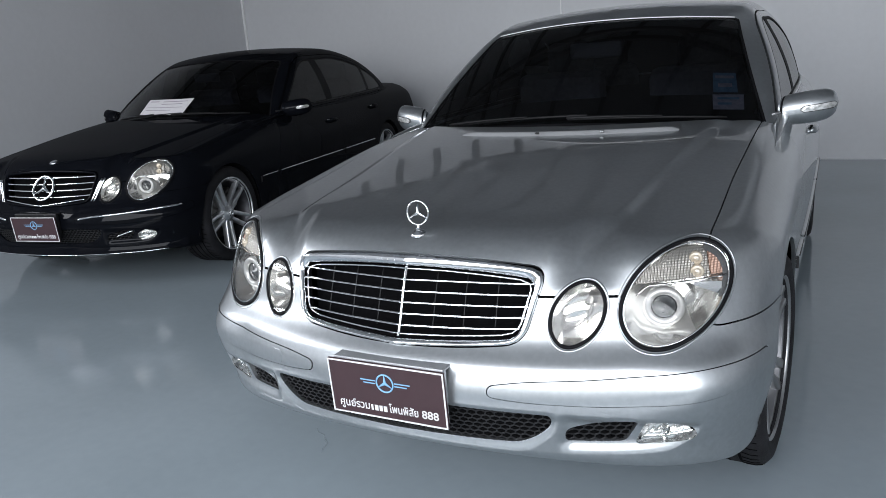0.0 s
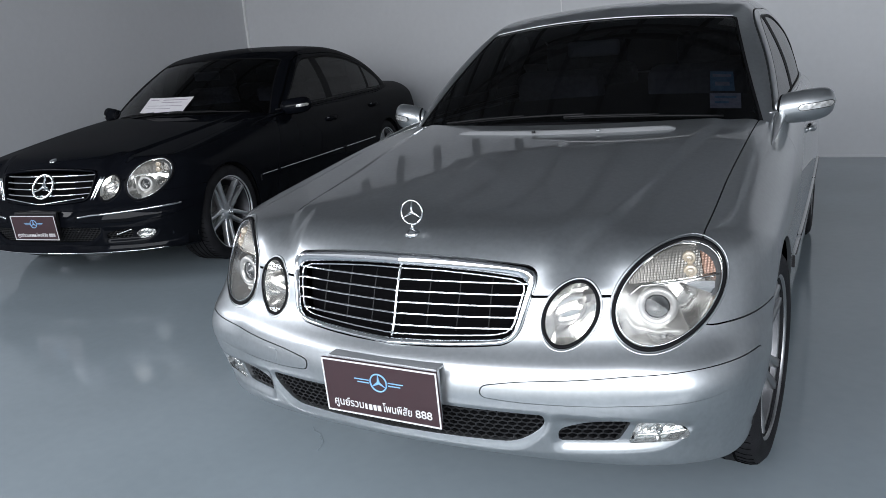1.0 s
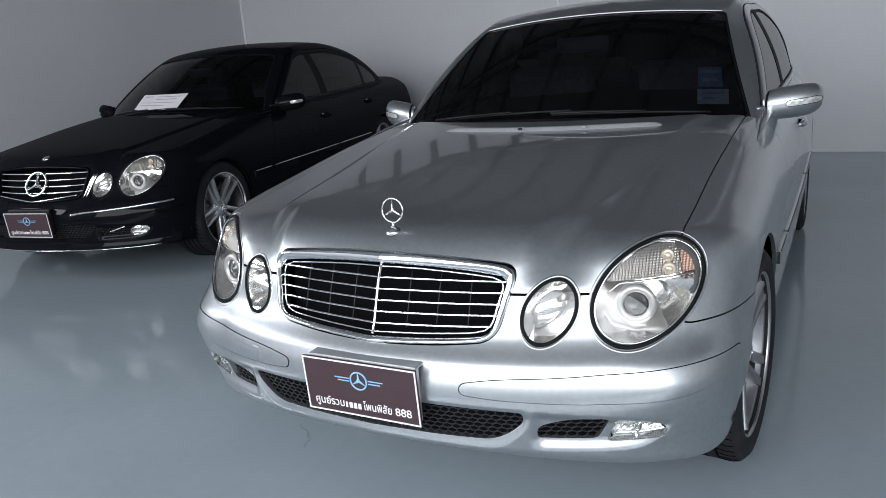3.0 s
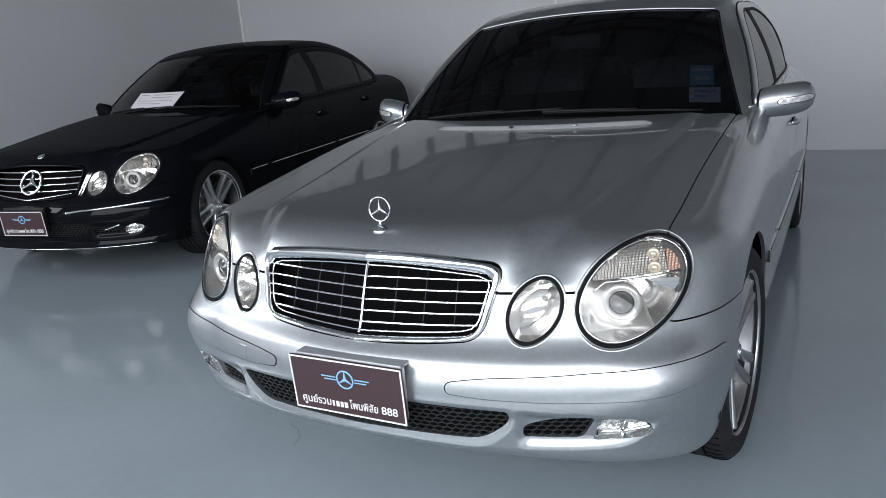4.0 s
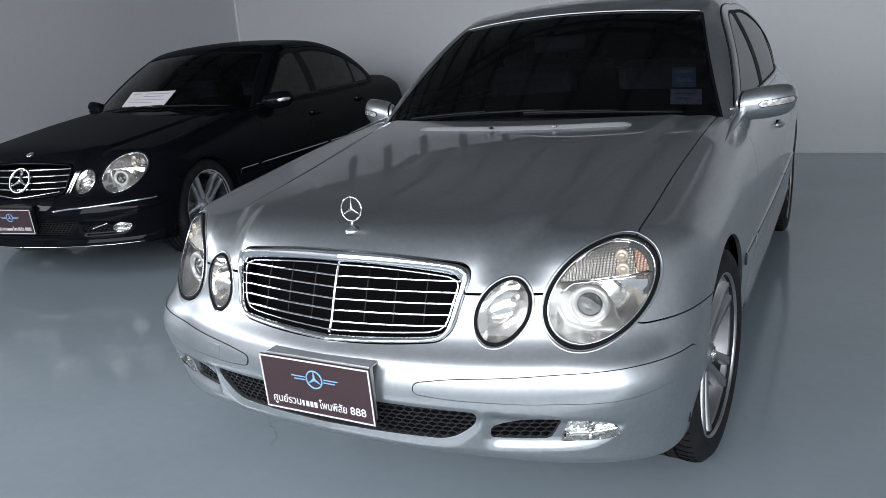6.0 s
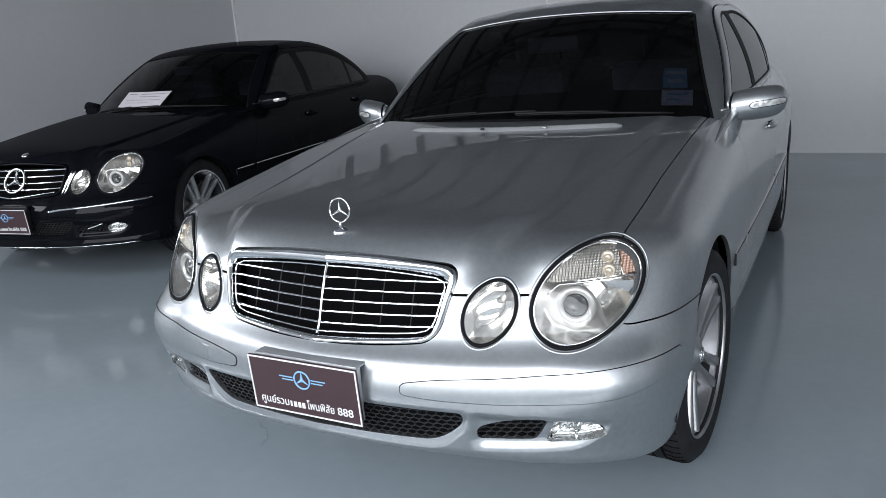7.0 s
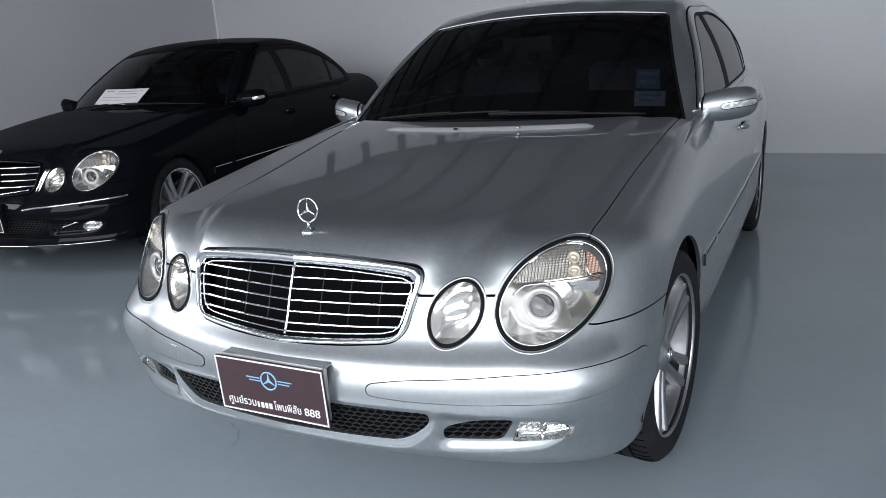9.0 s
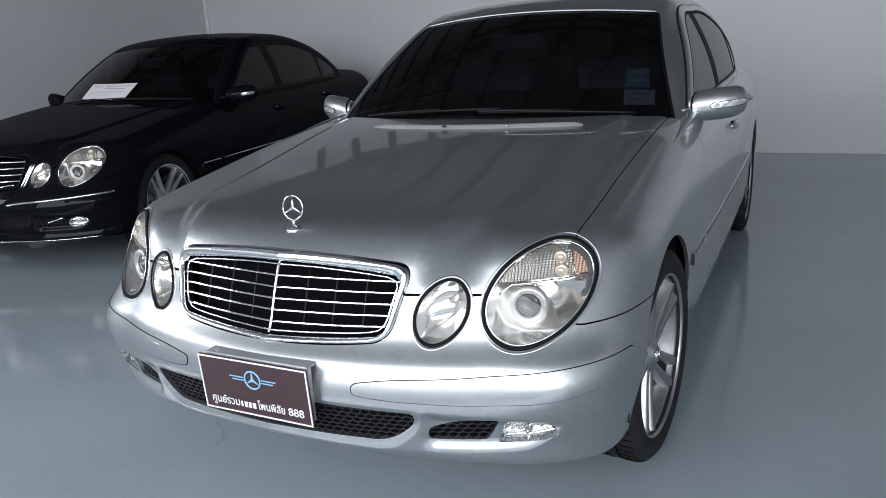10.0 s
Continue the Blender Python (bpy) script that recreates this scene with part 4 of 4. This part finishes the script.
    slats = [(.727 - .0262 * i, .0019) for i in range(1, 6)] if sil else [(.715 - .036 * i, .0042) for i in range(4)]
    for z, h in slats:
        half = .339 + .24 * (z - .58) - .012
        if z < .6:
            half -= .009
        xs = np.linspace(-half, half, 41)
        zs = z - .010 * (1 - (xs / half) ** 2) * (.735 - z) / .15
        q = onto(body, np.stack([xs, 0 * xs - .2, zs], -1), (0, 1, 0), reach=1, steps=160)
        q[:, 1] += .004
        q = prow(q)
        front = [q + (0, 0, h), q + (0, -.0035, 0), q + (0, 0, -h), q + (0, .006, -h * .6), q + (0, .006, h * .6)]
        mesh_part("slat", np.concatenate(front), grid_faces(5, 41), CHROME, rim)
    if sil:
        zs = np.linspace(.562, .738, 12)
        q = onto(body, np.stack([0 * zs, 0 * zs - .2, zs], -1), (0, 1, 0), reach=1, steps=160)
        v, f = tube(q, .0042, 8, up=(0, 1, 0))
        mesh_part("centre_bar", v, f, CHROME, rim)
        ring = reach[np.argmax(grille_field(np.abs(px), pz, (.021, .034, .019), .03) > 0, 1)]
        x, z = np.cos(a) * ring, .648 + np.sin(a) * ring
        q = onto(body, np.stack([x, 0 * x - .2, z], -1), (0, 1, 0), reach=1, steps=160)
        v, f = tube(prow(q) + (0, .004, 0), .0026, 6, True, up=(0, 1, 0))
        mesh_part("inner_frame", v, f, CHROME, rim)
        for x in (.085, .17, .255, -.085, -.17, -.255):
            zs = np.linspace(.575 + .1 * x * x, .715, 6)
            q = onto(body, np.stack([0 * zs + abs(x), 0 * zs - .2, zs], -1), (0, 1, 0), reach=1, steps=160)
            q[:, 0] *= 1 if x > 0 else -1
            v, f = tube(q + (0, .022, 0), .0019, 6, up=(0, 1, 0))
            mesh_part("rib", v, f, PLASTIC, rim)
    else:
        c = at_nose(0, .655, .006)
        star_ring("grille_emblem", .078, .0075, CHROME, rim, Matrix.Translation(c) @ pose(0, 0, 0, -28), "large round chrome emblem")
        xs = np.linspace(-.31, .31, 60)
        q = onto(body, np.stack([xs, 0 * xs - .2, .553 + .11 * np.sqrt(xs ** 2 + .0004)], -1), (0, 1, 0), reach=1, steps=160)
        v, f = tube(q + (0, -.014, 0), .0042, 6)
        mesh_part("lower_bow", v, f, CHROME, rim)
        for s in (1, -1):
            for dx in (.0, .018):
                zs = np.linspace(.57, .70, 10)
                q = onto(body, np.stack([.346 + dx + .42 * (zs - .57), 0 * zs - .2, zs], -1), (0, 1, 0), reach=1, steps=160)
                q += gradient(body, q) * .001
                q[:, 0] *= s
                v, f = tube(q, np.linspace(.004, .0085, 10), 8)
                mesh_part("side_bar", v, f, CHROME, rim)

    # hood ornament
    c = at_nose(0, .775, 0)
    q = onto(body, np.array([[0, .272, 1.6]]), (0, 0, -1), reach=1.2, steps=240)[0]
    v, f = lathe([(.001, .012), (.008, .0115), (.012, .008), (.018, .005), (.0215, .001), (.0215, -.004)], 28)
    if sil:
        foot = mesh_part("ornament_base", v, f, CHROME, hood)
        foot.matrix_local = Matrix.Translation(q) @ pose(0, 0, 0, 12) @ pose(0, 0, 0, 0, -90)
        ob = star_ring("hood_ornament", .0325, .0024, CHROME, hood, Matrix.Translation(q + (0, .004, .056)) @ pose(0, 0, 0, -6), "upright chrome ring ornament with three arms")
        v, f = tube([q + (0, 0, .008), q + (0, .002, .018), q + (0, .003, .026)], [.007, .004, .0035], 8, up=(0, 1, 0))
        mesh_part("ornament_stem", v, f, CHROME, hood)
    else:
        v, f = lathe([(.001, .004), (.022, .0035), (.0255, .001), (.0255, -.004)], 28)
        ob = mesh_part("hood_badge", v, f, CHROME, hood, "flat round badge")
        ob.matrix_local = Matrix.Translation(q) @ pose(0, 0, 0, 20) @ pose(0, 0, 0, 0, -90)

    # lamps, bumper openings and strips
    for s in (1, -1):
        headlamp(base, BIG, s, True, paint)
        headlamp(base, SMALL, s, False, paint)
        strip = panel("bumper_strip", body, BODY_NET, paint, bumper, left(s), lambda x, y, z, q: np.where(y < .6, strip_field(x, y, z, -.0014), 1), out=.002, edge=.014)
        if sil and s < 0:
            panel("tow_eye_cover", body, BODY_NET, paint, bumper, left(s), lambda x, y, z, q: np.where(y < .5, blended(.006, np.abs(x - TOW[0]) - .021, np.abs(z - TOW[1]) - .019), 1), out=.0036, edge=.003)
        if not sil:
            xs = np.linspace(.28, .845, 30)
            zs = strip_top(xs) - .006
            ys = nose_plan(xs) + nose_face(zs)
            q = onto(body, np.stack([xs, 0 * xs - .2, zs], -1), (0, 1, 0), reach=1.2, steps=160)
            q += gradient(body, q) * .003
            q[:, 0] *= s
            v, f = tube(q, .0075, 8)
            mesh_part("chrome_strip", v, f, CHROME, bumper)
            xs = np.linspace(.50, .60, 8)
            q = onto(body, np.stack([xs, 0 * xs - .2, .352 + .3 * (xs - .5)], -1), (0, 1, 0), reach=1.2, steps=160)
            q[:, 0] *= s
            v, f = tube(q, .010, 8, flat=.6)
            mesh_part("chrome_vane", v, f, CHROME, bumper)
            xs = np.linspace(0, .84, 44)
            ys = nose_plan(xs) + .012
            rows = [np.stack([s * xs, ys + dy, 0 * xs + z], -1) for z, dy in ((.305, .014), (.275, .004), (.252, -.003), (.243, -.002), (.24, .05))]
            mesh_part("front_lip", np.concatenate(rows), grid_faces(5, 44), paint, bumper)
            v, f = tube(np.stack([s * xs[:-4], ys[:-4] - .003, 0 * xs[:-4] + .247], -1), .003, 6)
            mesh_part("lip_strip", v, f, CHROME, bumper)
        # near-black sheet in place of the shade inside the bumper openings
        panel("opening_shade", body, BODY_NET, DARK, bumper, left(s), lambda x, y, z, q: np.where(y < .5, np.minimum(low_grille(x, z, .004), side_grille(x, z, .004)), 1), out=-.03, edge=.001)
        honeycomb("side_lattice", side_grille, .44, .63, .325, .40, s, bumper)
        v, t = patch(BODY_NET, left(s), lambda x, y, z, q: np.where(y < .5, fog(x, z, .003), 1))
        e = np.clip(-fog(np.abs(v[:, 0]), v[:, 2], .003) / .012, 0, 1)
        v = v + np.stack([0 * e, .002 + .024 * e ** .6 + .005 * e * np.sin(np.abs(v[:, 0]) * 420) * (v[:, 2] > .352), 0 * e], -1)
        foglamp = mesh_part("fog_lamp", v, t, REFLECTOR, bumper, "clear fog lamp with ribbed chrome reflector")
        glass = panel("lens", body, BODY_NET, LENS, foglamp, left(s), lambda x, y, z, q: np.where(y < .5, fog(x, z, -.001), 1), out=-.001, edge=.003)
        glass.visible_shadow = False
        c = at_nose(s * .672, .345, -.012)
        v, f = lathe([(.001, -.012), (.006, -.01), (.009, -.002), (.009, .012)], 16)
        mesh_part("bulb", v, f, CHROME, foglamp).matrix_local = Matrix.Translation(c) @ pose(0, 0, 0, 0, 0, 90)
        mirror(base, s, paint)
    honeycomb("lower_lattice", low_grille, -.43, .43, .318, .42, 1, bumper)

    # wheels
    for s in (1, -1):
        for y in (FRONT_AXLE, REAR_AXLE):
            wheel(base, pose(s * .762, y, HUB + lift, 20 if y > 1 else (18 if sil else 29), 0, (0 if s > 0 else 180) - (4 if y < 1 and sil else 0)), "split" if not sil else "fan")
    return base, bumper, hood


# ---- the hall ----
def wall_object(name, size, at, mat, label, category):
    ob = part(name, box_bm(size, pose(*at)), mat)
    return tagged(ob, label, category, kind="structure")


wall_object("floor", (12.7, 11.6, .2), (.2, 1.05, -.1), FLOOR, "grey-blue glossy epoxy hall floor", "floor")
wall_object("wall_north", (13.1, .2, 3.56), (.2, 6.85, 1.68), WALL, "pale grey painted back wall", "wall")
wall_object("wall_west", (.2, 7.05, 3.56), (-6.25, 3.225, 1.68), WALL, "pale grey painted side wall", "wall")
# gap between these two pieces added for the side fill lamp
wall_object("wall_west_low", (.2, 3.95, 2.36), (-6.25, -2.275, 1.08), WALL, "pale grey side wall under an added gap for the fill lamp", "wall")
wall_object("wall_west_lintel", (.2, 3.95, .26), (-6.25, -2.275, 3.33), WALL, "painted lintel over an added gap for the fill lamp", "wall")
wall_object("wall_east", (.2, 11.2, 3.56), (6.65, 1.15, 1.68), WALL, "pale grey painted side wall", "wall")
wall_object("wall_south", (10.04, .2, .3), (1.53, -4.35, 3.31), WALL, "painted beam wall over the open front", "wall")
wall_object("wall_southwest", (2.64, .2, 3.46), (-4.825, -4.36, 1.73), WALL, "painted closed bay beside the open front", "wall")
wall_object("trim_corner", (.03, .03, 3.4), (-6.135, 6.735, 1.71), TRIM, "narrow white corner trim", "trim")
wall_object("trim_joint", (.012, .012, 2.98), (-1.732, 6.745, 1.5), TRIM, "thin pale joint strip on the wall", "trim")
wall_object("baseboard", (12.7, .012, .02), (.2, 6.744, .01), WALL, "low painted strip along the wall's foot", "trim")
wall_object("ground", (400, 400, .1), (0, 0, -.27), CONCRETE, "pale concrete yard outside the hall", "ground")

path = np.array([(-.61, .485), (-.585, .462), (-.553, .452), (-.53, .425), (-.507, .405), (-.5, .37), (-.488, .345)])
wide = np.array([.001, .003, .002, .005, .003, .004, .001])
side = np.gradient(path, axis=0)[:, ::-1] * (1, -1)
side /= np.linalg.norm(side, axis=1, keepdims=True)
v = np.concatenate([np.c_[path + side * wide[:, None], 0 * wide + .0025], np.c_[path - side * wide[:, None], 0 * wide + .0025]])
tagged(mesh_part("floor_scuff", v, [[i, i + 1, i + 8, i + 7] for i in range(6)], SCUFF), "faint dark scuff mark on the epoxy floor", "mark", kind="structure")

# ceiling: sheeting and steel
xs = np.arange(-6.3, 6.75, .1)
zs = 3.43 + .012 * (np.arange(len(xs)) % 2)
v = [(x, y, z) for y in (-4.5, 6.95) for x, z in zip(xs, zs)]
n = len(xs)
f = [[i, i + 1, n + i + 1, n + i] for i in range(n - 1)]
tagged(mesh_part("ceiling", v, f, ROOFING, smooth=False), "grey profiled sheet-metal ceiling", "ceiling", kind="structure")
# unseen pale panel added to put a bright streak into the hood's reflection
tagged(part("hood_streak_panel", box_bm((.82, 2.7, .006), pose(1.16, 5.36, 3.424)), STREAK_PANEL), "added pale panel under the ceiling, for a streak on the hood", "ceiling", kind="structure")
for y in (-2.6, .4, 3.4):
    bm = bmesh.new()
    add_box(bm, (12.6, .08, .08), pose(.2, y, 3.34))
    add_box(bm, (12.6, .08, .08), pose(.2, y, 2.98))
    for i in range(14):
        add_box(bm, (.05, .05, .46), pose(-5.7 + i * .88, y, 3.16, 0, 38 if i % 2 else -38))
    tagged(part("roof_truss", bm, BEAM), "dark steel lattice roof truss", "truss", "roof trusses", "structure")
for x in np.arange(-5.8, 6.4, .8):
    tagged(part("purlin", box_bm((.07, 11.2, .05), pose(x, 1.15, 3.405)), BEAM), "dark steel roof purlin", "beam", "roof purlins", "structure")
# roof brackets on the head of the back wall, two of them painted white
tagged(part("wall_plate", box_bm((12.6, .05, .05), pose(.2, 6.722, 3.375), .004), BEAM), "dark steel rail along the wall's head", "beam", kind="structure")
for i in range(19):
    x = -5.58 + .627 * i
    white = i in (0, 6)
    bm = box_bm((.14 if white else .055, .12, .36), pose(x, 6.688, 3.165), .004)
    tagged(part("roof_bracket", bm, TRIM if white else BEAM), "white painted roof bracket" if white else "dark steel roof bracket", "bracket", "roof brackets", "structure")

# ---- the cars ----
silver_car, silver_bumper, silver_hood = car("car", "silver saloon car with chrome slatted grille and tinted glass", SILVER, "silver", 0)
black_car, black_bumper, black_hood = car("car", "glossy black saloon car with large grille emblem and alloy wheels", BLACK, "black", .022)
black_car.matrix_world = pose(-3.368, 1.373, -.022, 0, 0, 9.07)


def text_part(name, body_text, size, mat, parent, m, width=0.0):
    cu = bpy.data.curves.new(name, "FONT")
    cu.body, cu.size, cu.align_x, cu.align_y, cu.extrude, cu.offset = body_text, size, "LEFT", "BOTTOM_BASELINE", .0006, .0002
    tmp = bpy.data.objects.new(name, cu)
    scene.collection.objects.link(tmp)
    bpy.context.view_layer.update()
    me = bpy.data.meshes.new_from_object(tmp.evaluated_get(bpy.context.evaluated_depsgraph_get()))
    bpy.data.objects.remove(tmp)
    span = np.array([p.co[:] for p in me.vertices]) if len(me.vertices) else np.zeros((1, 3))
    k = width / max(span[:, 0].max() - span[:, 0].min(), 1e-6) if width else 1
    me.materials.clear()
    me.materials.append(mat)
    ob = new(name, me)
    ob.parent = parent
    ob.matrix_local = m @ Matrix.Diagonal((k, 1, 1, 1)) @ Matrix.Translation((-span[:, 0].min(), 0, 0))
    return ob


def name_board(m, held, label):
    """A maroon show plate in a clear-edged holder, .348 by .157 m, facing -y, its origin at its middle."""
    base = part("show_plate", box_bm((.348, .008, .157), Matrix(), .003), SIGN)
    tagged(base, label, "sign", "show plates")
    base.matrix_world = m
    for size, at in (((.346, .002, .004), (0, -.0048, .0755)), ((.346, .002, .004), (0, -.0048, -.0755)), ((.004, .002, .147), (-.171, -.0048, 0)), ((.004, .002, .147), (.171, -.0048, 0))):
        part("border", box_bm(size, pose(*at)), WHITE, base)
    star_ring("emblem", .0245, .0022, BLUE, base, pose(0, -.0052, .026))
    for s in (1, -1):
        for dz, l in ((.004, .045), (-.004, .036)):
            part("wing_bar", box_bm((l, .0016, .0026), pose(s * (.029 + l / 2), -.0052, .026 + dz)), BLUE, base)
    face = pose(0, -.0046, 0, 90)
    text_part("lettering", "ศูนย์รวม", .031, WHITE, base, pose(-.148, -.0046, -.0565, 90), .092)
    for i, w in enumerate((.006, .010, .009, .010)):
        part("lettering_bar", box_bm((w, .0016, .0155), pose(-.0475 + .0135 * i, -.0052, -.0487)), WHITE, base)
    text_part("lettering", "โพนพิสัย", .031, WHITE, base, pose(.004, -.0046, -.0565, 90), .086)
    text_part("lettering", "888", .031, WHITE, base, pose(.101, -.0046, -.0565, 90), .048)
    return base


board = name_board(pose(0, .041, .438, 3), silver_bumper, "maroon show plate with white lettering on the silver car's bumper")
copy_thing(board, black_car.matrix_world @ pose(0, .03, .424, 4))["label"] = "maroon show plate with white lettering on the black car's bumper"
for bumper in (silver_bumper, black_bumper):
    bm = bmesh.new()
    add_box(bm, (.33, .05, .008), pose(.0, .075, .513), .003)
    add_box(bm, (.33, .02, .15), pose(.0, .058, .440), .004)
    part("plate_bracket", bm, PLASTIC if bumper is black_bumper else BRACKET, bumper)


# ---- papers and stickers on the windscreens ----
def on_glass(name, corners, mat, out, label, category, m, rows=6, marks=None):
    """A sheet that lies along a windscreen, given its four corners as (x, z); the first two are its top."""
    (ax, az), (bx, bz), (cx, cz), (dx, dz) = corners
    u, w = np.meshgrid(np.linspace(0, 1, 12), np.linspace(0, 1, rows), indexing="ij")

    def at(u, w, out):
        x = (ax * (1 - u) + bx * u) * (1 - w) + (cx * (1 - u) + dx * u) * w
        z = (az * (1 - u) + bz * u) * (1 - w) + (cz * (1 - u) + dz * u) * w
        p = onto(cabin, np.stack([x.ravel(), 0 * x.ravel() + 1.2, z.ravel()], -1), (0, 1, 0), reach=1.6, steps=200)
        return p + gradient(cabin, p) * out

    top, low = at(u, w, out + .0008), at(u, w, out)
    n = len(top)
    f = grid_faces(12, rows)
    ob = mesh_part(name, np.concatenate([top, low]), np.concatenate([f, f[:, ::-1] + n]), mat)
    tagged(ob, label, category)
    ob.matrix_world = m
    for u0, u1, w0, w1, ink in marks or ():
        uu, ww = np.meshgrid(np.linspace(u0, u1, 6), np.linspace(w0, w1, 2), indexing="ij")
        mesh_part("print_line", at(uu, ww, out + .0016), grid_faces(6, 2), ink, ob)
    return ob


LINES = [(.08, .30, .12, .17, PAPER_INK), (.40, .92, .14, .18, PAPER_INK), (.40, .85, .30, .34, PAPER_INK), (.10, .90, .52, .55, PAPER_INK), (.10, .70, .70, .73, PAPER_INK)]
on_glass("paper_sheet", ((-.318, 1.095), (.139, 1.091), (-.318, .992), (.122, .982)), PAPER, .003, "white printed paper sheet lying on the black car's windscreen", "paper",
         black_car.matrix_world, marks=LINES)
on_glass("windscreen_sticker", ((.538, 1.122), (.621, 1.114), (.556, 1.052), (.642, 1.044)), STICKER, -.008, "pale blue square sticker behind tinted windscreen", "sticker", Matrix(),
         marks=[(.1, .9, .15, .3, STICKER_PALE), (.2, .8, .55, .75, STICKER_PALE)])
on_glass("windscreen_sticker", ((.555, 1.044), (.664, 1.034), (.568, .992), (.675, .982)), STICKER_PALE, -.008, "pale square sticker behind tinted windscreen", "sticker", Matrix(),
         marks=[(.15, .85, .2, .35, STICKER), (.15, .6, .55, .7, STICKER)])
